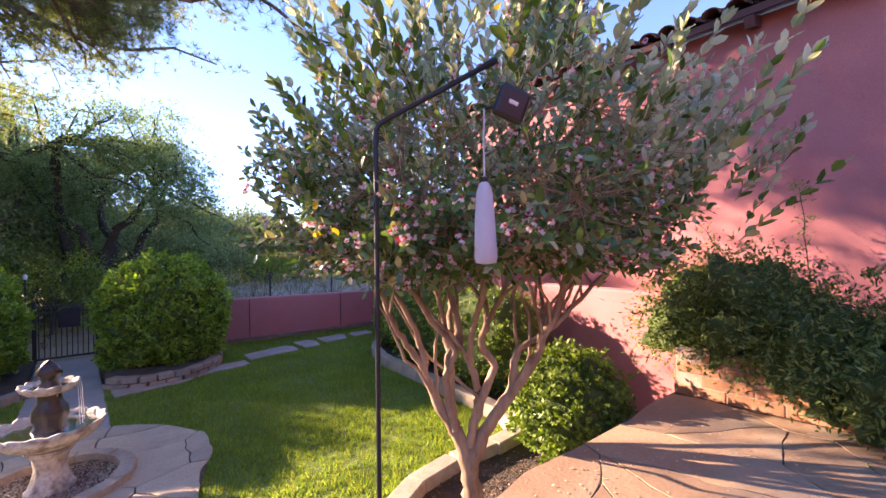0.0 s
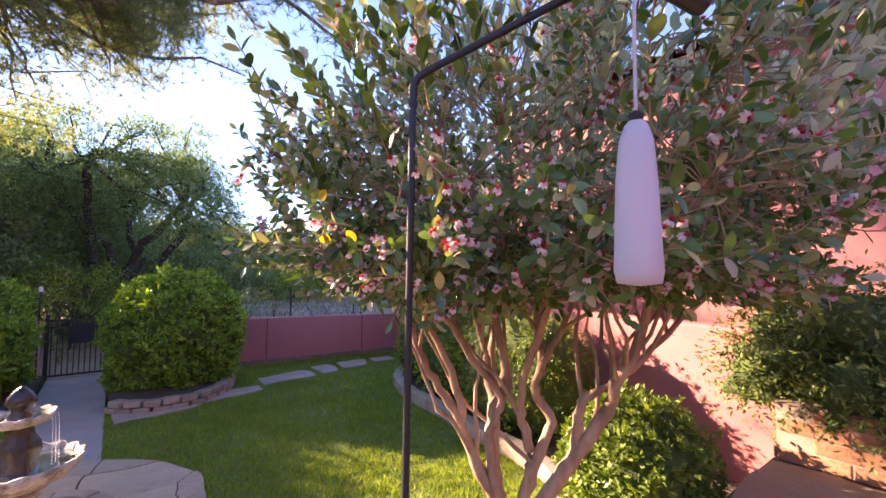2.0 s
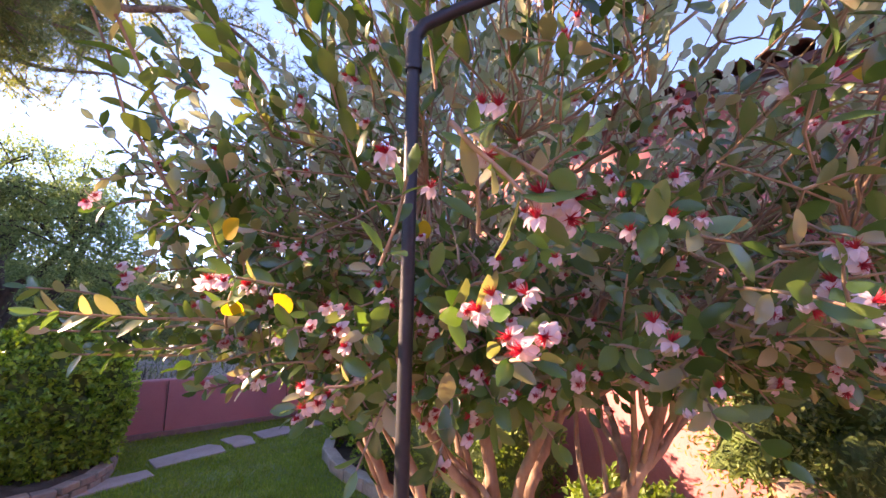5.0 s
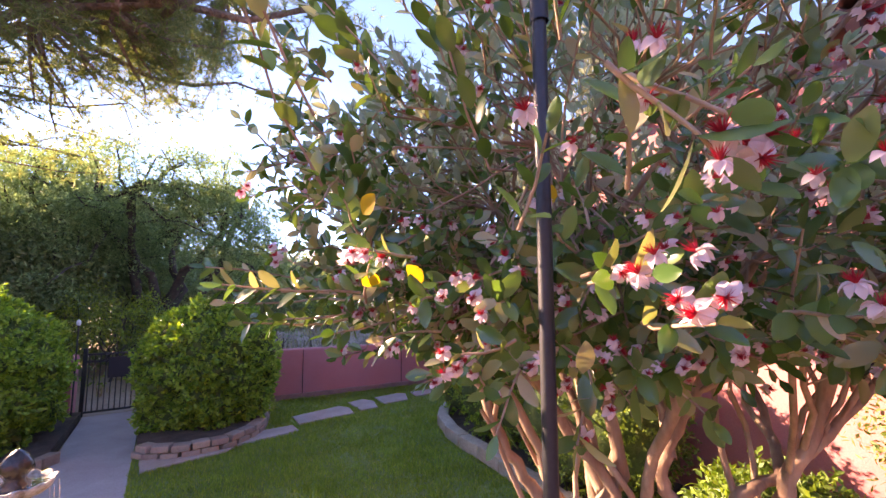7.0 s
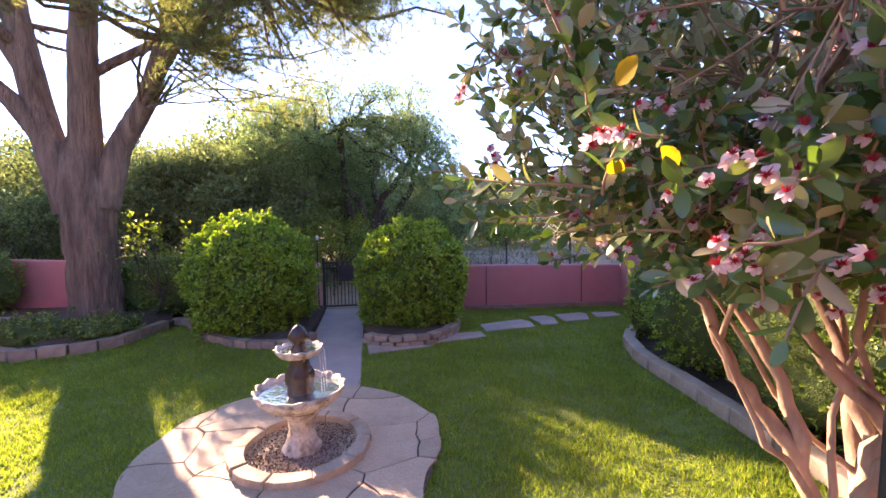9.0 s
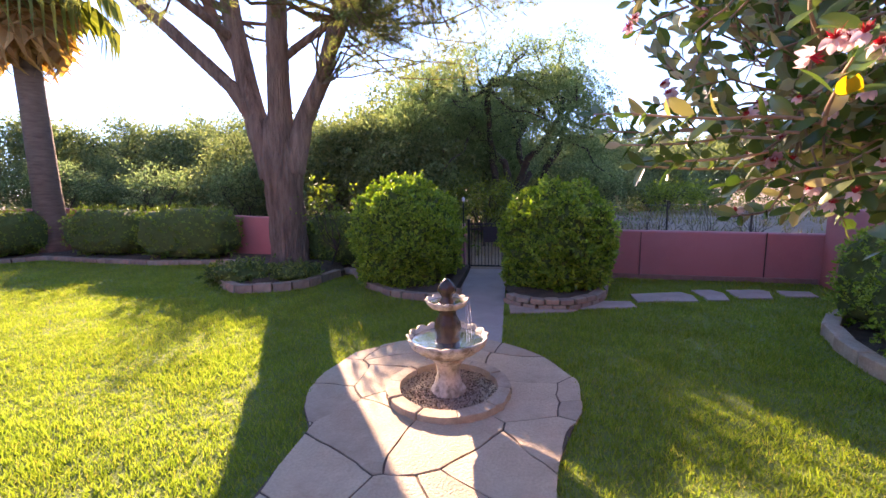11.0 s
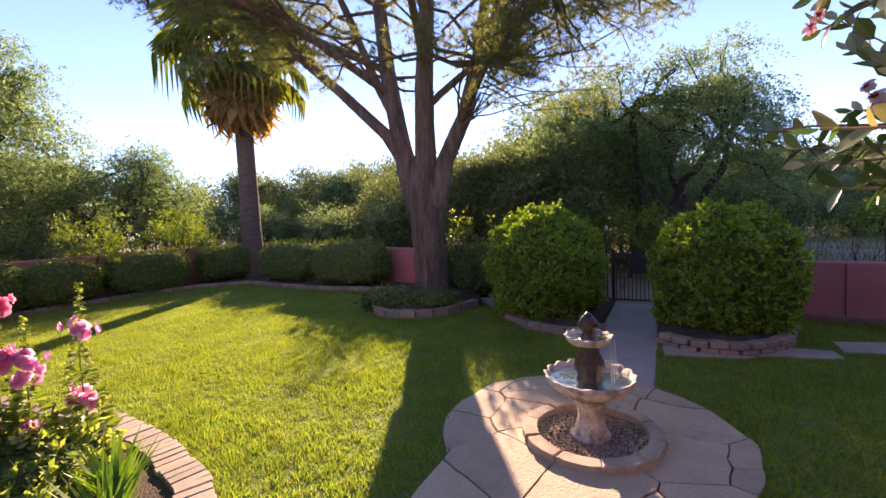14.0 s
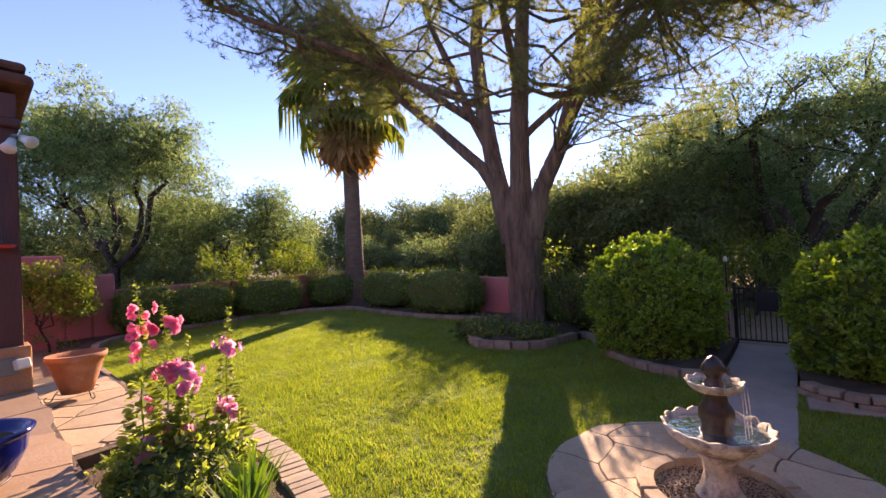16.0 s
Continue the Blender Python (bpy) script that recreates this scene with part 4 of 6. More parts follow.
def furrowed(name, line, mat, sides=72, depth=0.13):
    """A thick limb with deep upright bark furrows."""
    ln = np.array(line, float)
    s = np.linspace(0, len(ln) - 1, 14 * len(ln))
    ln = np.c_[[np.interp(s, range(len(ln)), ln[:, k]) for k in range(4)]].T
    me = tubes(name, [ln], mat, sides, False)
    for k, v in enumerate(me.vertices):
        c = Vector(ln[k // sides][:3])
        d = v.co - c
        q = Vector((v.co.x * 9, v.co.y * 9, v.co.z * 1.6))
        f = abs(noise.noise(q)) * 1.6 + 0.5 * abs(noise.noise(q * 2.3))
        v.co = c + d * (1 + depth * (f - 0.6))
    return me


# pine with a forked trunk
pine = thing("pine_tree", "old pine with a forked trunk and a wide open crown", "tree", at=(-4.62, 9.9, 0))
r = np.random.default_rng(101)
PZ = 0.12
trunk = [[(0.0, 0, PZ, 0.62), (0.02, 0, PZ + 0.25, 0.53), (0.03, 0, 0.9, 0.5), (0.0, 0, 1.7, 0.49), (-0.02, 0, 2.4, 0.53), (-0.03, 0, 3.0, 0.46), (-0.03, 0, 3.4, 0.36), (-0.03, 0, 3.8, 0.14)]]
limbs = [
    [(-0.25, 0, 2.2, 0.33), (-0.5, 0, 3.2, 0.31), (-0.72, 0.05, 4.1, 0.27), (-1.0, 0.1, 5.6, 0.24), (-1.15, 0.1, 7.3, 0.2), (-1.0, 0.2, 9.4, 0.14), (-0.7, 0.3, 11.2, 0.06)],
    [(0.05, 0, 2.5, 0.34), (0.05, -0.05, 3.6, 0.3), (0.15, -0.1, 5.2, 0.26), (0.35, -0.1, 7.2, 0.2), (0.6, -0.2, 9.4, 0.14), (0.7, 0, 11.0, 0.06)],
    [(0.25, 0, 2.3, 0.3), (0.55, 0.05, 3.4, 0.24), (1.05, 0.1, 4.3, 0.21), (1.45, 0.1, 5.5, 0.17), (1.7, 0.2, 7.0, 0.13), (2.3, 0.2, 8.8, 0.06)],
    [(1.6, 0.2, 6.2, 0.1), (3.0, -0.2, 6.8, 0.08), (4.6, -0.6, 7.2, 0.06), (5.8, -0.9, 7.6, 0.03)],
    [(1.7, 0.2, 7.0, 0.1), (2.8, -1.2, 7.8, 0.08), (4.4, -2.2, 8.4, 0.05), (5.4, -2.6, 8.8, 0.03)],
    [(-0.5, 0, 3.3, 0.2), (-0.95, -0.2, 4.15, 0.18), (-2.2, -0.4, 5.4, 0.15), (-3.6, -0.4, 6.6, 0.13), (-4.4, -0.3, 7.5, 0.1), (-5.2, -0.3, 9.0, 0.05)],
    [(-0.85, 0.05, 4.6, 0.15), (-1.4, 0.1, 5.6, 0.14), (-2.0, 0.2, 6.9, 0.12), (-2.9, 0.3, 8.8, 0.09), (-3.2, 0.5, 10.4, 0.04)],
    [(0.1, -0.05, 4.6, 0.1), (0.5, 0, 4.9, 0.1), (1.5, 0.1, 5.5, 0.09), (2.6, 0.1, 6.1, 0.07), (4.0, 0.2, 6.9, 0.04)],
    [(0.95, 0.08, 4.15, 0.09), (2.2, -1.2, 4.9, 0.08), (3.8, -2.6, 5.3, 0.06), (5.2, -3.4, 5.4, 0.03)],
    [(-0.95, 0, 5.2, 0.12), (-2.0, -2.0, 6.4, 0.1), (-3.4, -3.8, 7.2, 0.08), (-4.6, -5.2, 7.8, 0.04)],
    [(0.2, -0.1, 5.4, 0.11), (1.0, -2.0, 6.6, 0.09), (2.0, -3.4, 7.4, 0.07), (2.8, -4.4, 8.0, 0.04)],
    [(-1.05, 0.1, 5.8, 0.11), (-3.2, -1.4, 7.0, 0.09), (-4.6, -2.4, 7.8, 0.06), (-5.4, -3.0, 8.4, 0.03)],
    [(1.45, 0.1, 5.6, 0.1), (2.2, -0.4, 6.3, 0.08), (3.4, -1.0, 7.0, 0.06), (4.6, -1.5, 7.5, 0.03)],
]
trunk = [[(x, y, z, w * 0.8) for x, y, z, w in L] for L in trunk]
limbs = [[(x, y, z, w * 0.84) for x, y, z, w in L] for L in limbs]
tips = []
extra = []
for L in limbs:
    L = np.array(L)
    low_limb = L[-1][2] < 5.6
    for i in range(len(L) // 2 if len(L) > 4 else 1, len(L)):
        if L[i][2] < 5.4 and not low_limb:
            continue
        for j in range(8):
            d = ball(1, r)[0] * np.array((1, 1, 0.3))
            d = d / np.linalg.norm(d)
            e = L[i][:3] + d * r.uniform(1.4, 3.4) + np.array((0, 0, r.uniform(0.0, 1.0)))
            e[2] = max(e[2], 4.5 if low_limb else 5.6 + r.random())
            if np.hypot(e[0] + 0.3, e[1]) < 2.6 and e[2] < 8.2:
                continue
            extra.append(limb(L[i][:3], e, 0.05, 0.014, 6, 0.15, rng=r))
            tips += [q[:3] for q in extra[-1][2:] if np.hypot(q[0] + 0.3, q[1]) > 2.4 or q[2] > 8.2]
    tips.append(L[-1][:3])
part("trunk", furrowed("pine_trunk", trunk[0], BARK), pine, "thick furrowed grey-brown trunk")
for L in limbs:
    part("limb", furrowed("pine_limb", L, BARK, 28, 0.06) if L[0][3] > 0.18 else tubes("pine_limb", [L], BARK, 10), pine, "long bare forked limb")
# the low limb carries a dense fan of needles over the lawn
mass = []
for i in range(70):
    f, g = r.random(), r.uniform(-1, 1)
    e = np.array((2.7 + 2.7 * f, -2.3 + 1.25 * g, 4.25 + 0.75 * f ** 2 + 1.9 * r.random() ** 2))
    st = np.array([(0.95, 0.08, 4.15), (2.2, -1.2, 4.9), (3.8, -2.6, 5.3), (4.6, -3.0, 5.36)][min(3, int(f * 3 + 0.8))])
    extra.append(limb(st, e, 0.03, 0.008, 6, 0.12, rng=r))
    mass += [q[:3] for q in extra[-1][3:]]
for i in range(70):
    f, g = r.random(), r.uniform(-1, 1)
    e = np.array((4.3 + 1.6 * f, -0.1 + 1.5 * g, 5.2 + 0.5 * f + 1.8 * r.random()))
    st = np.array([(1.6, 0.2, 6.2), (3.0, -0.2, 6.8), (4.6, -0.6, 7.2), (5.8, -0.9, 7.6)][min(3, int(f * 3 + 0.8))])
    extra.append(limb(st, e, 0.03, 0.008, 6, 0.12, rng=r))
    mass += [q[:3] for q in extra[-1][3:]]
# unseen upper boughs, added to throw shade on the house wall
for i in range(80):
    f, g = r.random(), r.uniform(-1, 1)
    e = np.array((3.0 + 4.2 * f, -0.4 + 2.6 * g, 7.6 + 2.2 * r.random()))
    st = np.array([(1.7, 0.2, 7.0), (2.3, 0.2, 8.8), (4.6, -0.6, 7.2), (5.8, -0.9, 7.6)][min(3, int(f * 3 + 0.8))])
    extra.append(limb(st, e, 0.035, 0.008, 6, 0.12, rng=r))
    mass += [q[:3] for q in extra[-1][3:]]
for i in range(8):
    f, g = r.random(), r.uniform(-1, 1)
    e = np.array((3.1 + 1.3 * f, 0.7 * g, 4.15 + 0.9 * r.random()))
    extra.append(limb((0.95 + 1.2 * f, 0.08 - 1.0 * f, 4.15 + 0.7 * f), e, 0.02, 0.006, 6, 0.1, -0.06, rng=r))
    mass += [q[:3] for q in extra[-1][3:]]
part("branchwork", tubes("pine_branches", extra, BARK, 5), pine, "thin side branches")
tips = np.array(tips)
nt_ = 24000
pick = r.integers(0, len(tips), nt_)
tuft = tips[pick] + ball(nt_, r) * (r.random(nt_) ** 0.5)[:, None] * np.array((0.55, 0.55, 0.35))
mass = np.array(mass)
pick = r.integers(0, len(mass), 5700)
tuft = np.concatenate([tuft, mass[pick] + ball(5700, r) * (r.random(5700) ** 0.5)[:, None] * np.array((0.42, 0.42, 0.25))])
# needles thinned between the boughs so that sunlight reaches the guava
gap = (tuft[:, 0] > 1.2) & (tuft[:, 0] < 4.1) & (tuft[:, 2] > 5.3) & (tuft[:, 2] < 7.3) & (abs(tuft[:, 1]) < 2.2)
tuft = tuft[~gap | (r.random(len(tuft)) < 0.3)]
k = 15
q = np.repeat(tuft, k, 0)
part("needles", leaves("pine_needles", q, r.normal(0, 1, (len(q), 3)) + np.array((0, 0, 0.35)), r.normal(0, 1, (len(q), 3)), r.uniform(0.1, 0.19, len(q)), 0.01, NEEDLE, BLADE), pine, "tufts of fine grey-green needles")

# fan palm
palm = thing("fan_palm", "tall fan palm with a skirt of dead fronds", "palm tree", at=(-14.35, 12.2, 0))
part("trunk", lathe("palm_trunk", [(0.55, 0.0), (0.5, 0.3), (0.42, 0.9), (0.37, 2.0), (0.345, 4.0), (0.33, 7.0), (0.3, 8.4), (0.0, 8.7)], PALMBARK, 20, lambda a, i: (1 + 0.03 * math.sin(a * 3 + i), 0)), palm, "slender ringed brown trunk")
r = np.random.default_rng(303)


def fan(name, n, mat, droop):
    """One fan frond: a stalk, a pleated fan and split tips that hang down."""
    vs, fs = [(0, -0.025, 0), (0, 0.025, 0), (1.05, -0.02, 0), (1.05, 0.02, 0)], [(0, 2, 3, 1)]
    for i in range(n):
        a = (i / (n - 1) - 0.5) * 4.3
        h = 2.15 / (n - 1)
        L = (0.72 + 0.1 * math.cos(a)) * r.uniform(0.92, 1.05)
        tip = r.uniform(0.5, 0.8)
        b = len(vs)
        for q, w, z in ((0.05, 0.0, 0), (L, -h, 0.03), (L, 0.0, -0.03), (L, h, 0.03)):
            vs.append((1.0 + q * math.cos(a + w), q * math.sin(a + w), z - 0.22 * q * q))
        far = L + tip * (1 - 0.6 * droop)
        vs.append((1.0 + (L + far) / 2 * math.cos(a), (L + far) / 2 * math.sin(a), -0.14 - 0.2 * tip * droop))
        vs.append((1.0 + far * math.cos(a), far * math.sin(a), -0.2 - 1.1 * tip * droop))
        fs += [(b, b + 1, b + 2, b + 2), (b, b + 2, b + 3, b + 3), (b + 1, b + 4, b + 2, b + 2), (b + 2, b + 4, b + 3, b + 3), (b + 1, b + 5, b + 4, b + 4)]
    bm = bmesh.new()
    bv = [bm.verts.new(v) for v in vs]
    for f in fs:
        bm.faces.new([bv[k] for k in dict.fromkeys(f)])
    return bm_mesh(name, bm, mat)


fans = [fan("frond", 24, FROND, d) for d in (0.7, 1.0, 1.3)]
for i in range(28):
    el = 66 - 100 * (i / 27) + r.uniform(-8, 8)
    part("frond", fans[i % 3], palm, m=pose(0, 0, 9.15 - 0.2 * i / 27 + r.uniform(-0.15, 0.25), 0, -el, i * 137.5) @ Matrix.Scale(r.uniform(1.3, 1.6), 4))
deads = [fan("dead_frond", 16, DEAD, d) for d in (0.6, 1.0)]
for i in range(26):
    part("dead_frond", deads[i % 2], palm, "hanging brown dead frond" if i == 0 else "", m=pose(0, 0, 8.8 - r.uniform(0, 0.5), 0, r.uniform(58, 86), i * 137.5) @ Matrix.Scale(r.uniform(1.05, 1.45), 4))

# light green young trees inside and outside the west wall
for k, (u, v, h, s) in enumerate([(-15.4, 7.2, 2.9, 1.0), (-15.2, 9.9, 3.1, 1.1), (-17.2, 14.8, 3.6, 1.3), (-12.4, 14.6, 3.3, 1.2), (-8.8, 14.3, 3.0, 1.1)]):
    broad_tree("young_tree", "small airy yellow-green young tree by the wall", (u, v, 0.08), h, s, 500 + k, LIME if k < 2 else MESQ, 3200, 0.085, 0.035, "young trees by the west wall", 0.045, 1.3)
broad_tree("sapling", "yellow-leaved sapling beside the pine trunk", (-3.75, 9.95, 0.1), 2.05, 0.34, 611, LIME, 300, 0.09, 0.022, "", 0.05, 1.2, 0.55)

broad_tree("young_tree", "light yellow-green shrub beyond the gate", (-0.5, 14.0, 0), 2.6, 1.2, 620, LIME, 4200, 0.08, 0.04, "", 0.04, 1.3, 0.1)
broad_tree("young_tree", "olive shrub on the track beyond the gate", (0.9, 14.6, 0), 2.2, 1.3, 621, MESQ, 5000, 0.08, 0.04, "", 0.04, 1.4, 0.08)

broad_tree("young_tree", "light green bush on the dry bank", (6.2, 18.2, 0.55), 1.5, 1.1, 622, LIME, 3600, 0.09, 0.04, "", 0.045, 1.4, 0.08)

# dry bank beyond the wall: bare shrubs and wire fence posts
r = np.random.default_rng(71)
bm = bmesh.new()
bmesh.ops.create_grid(bm, x_segments=40, y_segments=16, size=1)
for v in bm.verts:
    x, y = v.co.x, v.co.y
    h = max(0.0, 1 - y * y) ** 0.8 * max(0.0, 1 - x ** 4)
    v.co = Vector((7 + 8.5 * x, 18 + 5.5 * y, -0.15 + 0.95 * h + 0.12 * noise.noise((x * 8, y * 5, 0)) * h))
solid("bank", bm_mesh("bank", bm, DIRT, True), "dry earth bank beyond the garden wall", "ground")
for k, (u, v) in enumerate([(3.3, 13.4), (4.4, 14.0), (5.6, 13.6), (7.2, 14.4)]):
    ob = thing("bare_shrub", "leafless twiggy shrub on the dry bank", "shrub", "bare shrubs on the bank", at=(u, v, 0.05))
    part("twig_clump", tubes("bare_stems", [limb((0, 0, 0), (r.normal(0, 0.45), r.normal(0, 0.45), r.uniform(0.6, 1.3)), 0.01, 0.003, 5, 0.15, rng=r) for _ in range(26)], DARKBARK, 4), ob)
    part("sparse_leaves", crown_leaves("sparse_leaves", r.normal(0, 0.3, (14, 3)) + np.array((0, 0, 0.8)), [0.3] * 14, 260, 0.05, 0.02, FAR, 80 + k), ob)
n = 9000
x, y = r.uniform(-0.9, 0.9, n), r.uniform(-1, 0.5, n)
h = np.clip(1 - y * y, 0, 1) ** 0.8 * np.clip(1 - x ** 4, 0, 1)
clump = np.array([noise.noise((a * 9, b * 6, 3)) for a, b in zip(x, y)]) > -0.05
pos = np.c_[7 + 8.5 * x, 18 + 5.5 * y, -0.2 + 0.95 * h][clump]
solid("dry_grass", leaves("dry_grass", pos, np.c_[r.normal(0, 0.4, (len(pos), 2)), np.ones(len(pos))], r.normal(size=(len(pos), 3)), r.uniform(0.15, 0.4, len(pos)), 0.03, foliage("straw", [(0, (0.2, 0.15, 0.08)), (0.7, (0.34, 0.27, 0.14)), (1, (0.2, 0.22, 0.08))], 0.9, 0.3), BLADE), "dry straw-coloured grass on the bank", "grass", "stuff")
fence = thing("wire_fence", "thin wire fence with steel posts beyond the wall", "fence")
for k in range(6):
    part("post", tubes("fence_post", [[(2.4 + k * 1.9, 12.6 - 0.05 * k, -0.1, 0.025), (2.4 + k * 1.9, 12.6 - 0.05 * k, 1.45, 0.025)]], DARKBARK, 6), fence)
for z in (0.6, 1.0, 1.35):
    part("wire", tubes("fence_wire", [[(2.4, 12.6, z, 0.004), (11.9, 12.35, z, 0.004)]], GREYBOX, 4), fence)

# ---- pineapple guava beside the patio ----
guava = thing("guava_tree", "multi-stemmed flowering guava tree with silvery green leaves", "tree", at=(2.36, 2.15, 0.05))
BASE = np.array((2.36, 2.15, 0.05))
r = np.random.default_rng(9)
GX, GY, RU, RV, ZB, ZH = 0.28, 0.03, 1.5, 1.4, 1.86, 1.55
stems, twigs, ends = [], [], []


def bent(pts, r0, r1, k=5):
    """A crooked limb that runs smoothly through a few joints."""
    q = np.array([pts[0], *pts, pts[-1]], float)
    out = []
    for a in range(1, len(q) - 2):
        for t in np.arange(k) / k:
            out.append(0.5 * (2 * q[a] + (q[a + 1] - q[a - 1]) * t + (2 * q[a - 1] - 5 * q[a] + 4 * q[a + 1] - q[a + 2]) * t * t + (3 * q[a] - q[a - 1] - 3 * q[a + 1] + q[a + 2]) * t ** 3))
    out = np.array(out + [q[-1]])
    out[1:-1] += r.normal(0, 0.006, (len(out) - 2, 3))
    return np.c_[out, np.linspace(r0, r1, len(out)) * (1 + r.normal(0, 0.05, len(out)))]


stems.append(bent([(0, 0, -0.06), (-0.01, 0, 0.12), (-0.045, 0.035, 0.4), (-0.1, 0.08, 0.6)], 0.09, 0.045))
LEADS = []
for pts, r0 in (([(-0.1, 0.08, 0.6), (-0.19, 0.15, 0.76), (-0.3, 0.24, 1.09), (-0.42, 0.34, 1.31), (-0.52, 0.43, 1.63), (-0.68, 0.5, 1.9)], 0.036),
                ([(-0.12, 0.08, 0.58), (-0.26, 0.21, 0.99), (-0.27, 0.23, 1.17), (-0.39, 0.36, 1.57), (-0.5, 0.6, 2.0)], 0.034),
                ([(-0.12, 0.06, 0.6), (-0.17, 0.1, 0.97), (-0.12, 0.05, 1.17), (-0.28, 0.16, 1.45), (-0.42, 0.2, 1.66), (-0.72, 0.1, 1.95)], 0.03),
                ([(-0.1, 0.09, 0.62), (-0.12, 0.12, 0.88), (-0.12, 0.1, 1.13), (-0.06, 0.06, 1.28), (-0.11, 0.1, 1.62), (-0.1, 0.2, 2.2)], 0.046),
                ([(-0.02, 0.02, 0.5), (0.03, -0.03, 0.81), (-0.02, -0.02, 1.03), (-0.06, -0.06, 1.27), (-0.12, -0.3, 1.75), (-0.15, -0.5, 2.05)], 0.034),
                ([(-0.03, 0.0, 0.48), (0.03, -0.04, 0.77), (0.13, -0.1, 1.04), (0.07, -0.03, 1.2), (0.11, -0.05, 1.34), (0.2, -0.12, 1.56), (0.36, -0.2, 1.95)], 0.036),
                ([(-0.02, -0.01, 0.36), (0.08, -0.08, 0.63), (0.22, -0.2, 0.88), (0.35, -0.31, 1.12), (0.38, -0.34, 1.23), (0.47, -0.42, 1.47), (0.54, -0.52, 1.9)], 0.052),
                ([(0.2, -0.18, 0.86), (0.26, -0.2, 1.12), (0.32, -0.24, 1.2), (0.45, -0.34, 1.29), (0.59, -0.46, 1.46), (0.95, -0.7, 1.85)], 0.032),
                ([(0.38, -0.33, 1.22), (0.6, -0.2, 1.45), (0.9, 0.1, 1.9)], 0.024), ([(-0.1, 0.1, 0.66), (0.05, 0.3, 1.1), (0.3, 0.55, 1.5), (0.6, 0.75, 1.95)], 0.034),
                ([(0.1, -0.06, 1.3), (0.25, 0.1, 1.6), (0.4, 0.25, 2.0)], 0.022), ([(-0.12, 0.1, 1.1), (0.0, 0.35, 1.5), (0.05, 0.7, 1.95)], 0.026)):
    LEADS.append(bent(pts, r0, r0 * 0.42))
stems += LEADS
# thinner shoots from the fork
for i in range(9):
    s1 = LEADS[i % len(LEADS)]
    k0 = s1[int(len(s1) * r.uniform(0.15, 0.5))][:3]
    stems.append(limb(k0, k0 + np.array((r.normal(-0.15, 0.25), r.normal(0.1, 0.25), r.uniform(0.6, 1.0))), 0.014, 0.007, 8, 0.1, rng=r))
for s1 in LEADS:
    for j in range(6):
        b = math.atan2(s1[-1][1] - GY, s1[-1][0] - GX) + r.normal(0, 0.75)
        rh = r.uniform(0.4, 0.95)
        k = np.array((GX + math.cos(b) * RU * rh, GY + math.sin(b) * RV * rh, ZB + r.uniform(0.15, 1.15)))
        s2 = limb(s1[int(r.integers(len(s1) * 2 // 3, len(s1)))][:3], k, 0.013, 0.006, 6, 0.13, rng=r)
        twigs.append(s2)
        ends += [s2[q][:3] for q in (2, 3, 4, 5)]
part("trunk", tubes("guava_trunk", stems, GUAVABARK, 9), guava, "pale tan smooth branching stems")
ends = np.array(ends)
# points along the camera's path; leaves and flowers are kept clear of them
CAM_POINTS = np.array([(0.25, 0.0, 1.95), (0.4, 0.27, 1.95), (0.56, 0.6, 1.95), (0.72, 0.9, 1.97), (0.78, 1.02, 2.0), (0.72, 1.12, 2.0), (0.63, 1.17, 1.93), (0.57, 1.06, 1.95)]) - BASE


def cam_dist(p):
    return np.min(np.linalg.norm(CAM_POINTS - p, axis=1))


shoots, LP, LA, LO, LS, tipsF = [], [], [], [], [], []


def shoot(st2, grow, L, nl, size, keep_off=0.4, flower=True, link=True, spread=1.0):
    """One leafy shoot with leaves in pairs."""
    tip = st2 + grow * L
    tip[2] = max(tip[2], 1.72)
    if cam_dist(tip) < keep_off or cam_dist(st2) < keep_off:
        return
    if link:
        st = ends[np.argmin(np.linalg.norm(ends - st2, axis=1))]
        if np.linalg.norm(st - st2) < 0.42:
            shoots.append(limb(st, st2, 0.0035, 0.0028, 4, 0.12, rng=r))
    ln = limb(st2, tip, 0.0035, 0.002, 5, 0.06, rng=r)
    shoots.append(ln)
    side = unit(np.cross(grow, r.normal(size=3)))
    oth = np.cross(grow, side)
    for k in range(nl):
        c = ln[0, :3] + (tip - ln[0, :3]) * (k + 0.4) / nl
        s = side if k % 2 else oth
        for sg in (1, -1):
            LP.append(c), LS.append(size * r.uniform(0.7, 1.15))
            LA.append(s * sg * spread + grow * (1.25 - 0.55 * spread) + r.normal(0, 0.18, 3))
            LO.append(grow + r.normal(0, 0.3, 3) + np.array((0, 0, 0.35)))
    LP.append(tip), LA.append(grow), LO.append(side), LS.append(size * 0.7)
    if flower:
        tipsF.append((ln[4, :3] + r.normal(0, 0.02, 3), grow))


def crown_top(x, y):
    """Uneven upper outline of the crown."""
    return 3.1 + 0.26 * math.sin(1.9 * x - 1.4 * y + 2.2) + 0.16 * math.sin(4.1 * x + 3.3 * y)


def crown_radius(z):
    """The crown widens upwards like a vase."""
    h = min(max((z - 1.8) / 1.5, 0), 1)
    return 1.26 + 0.52 * h ** 0.8


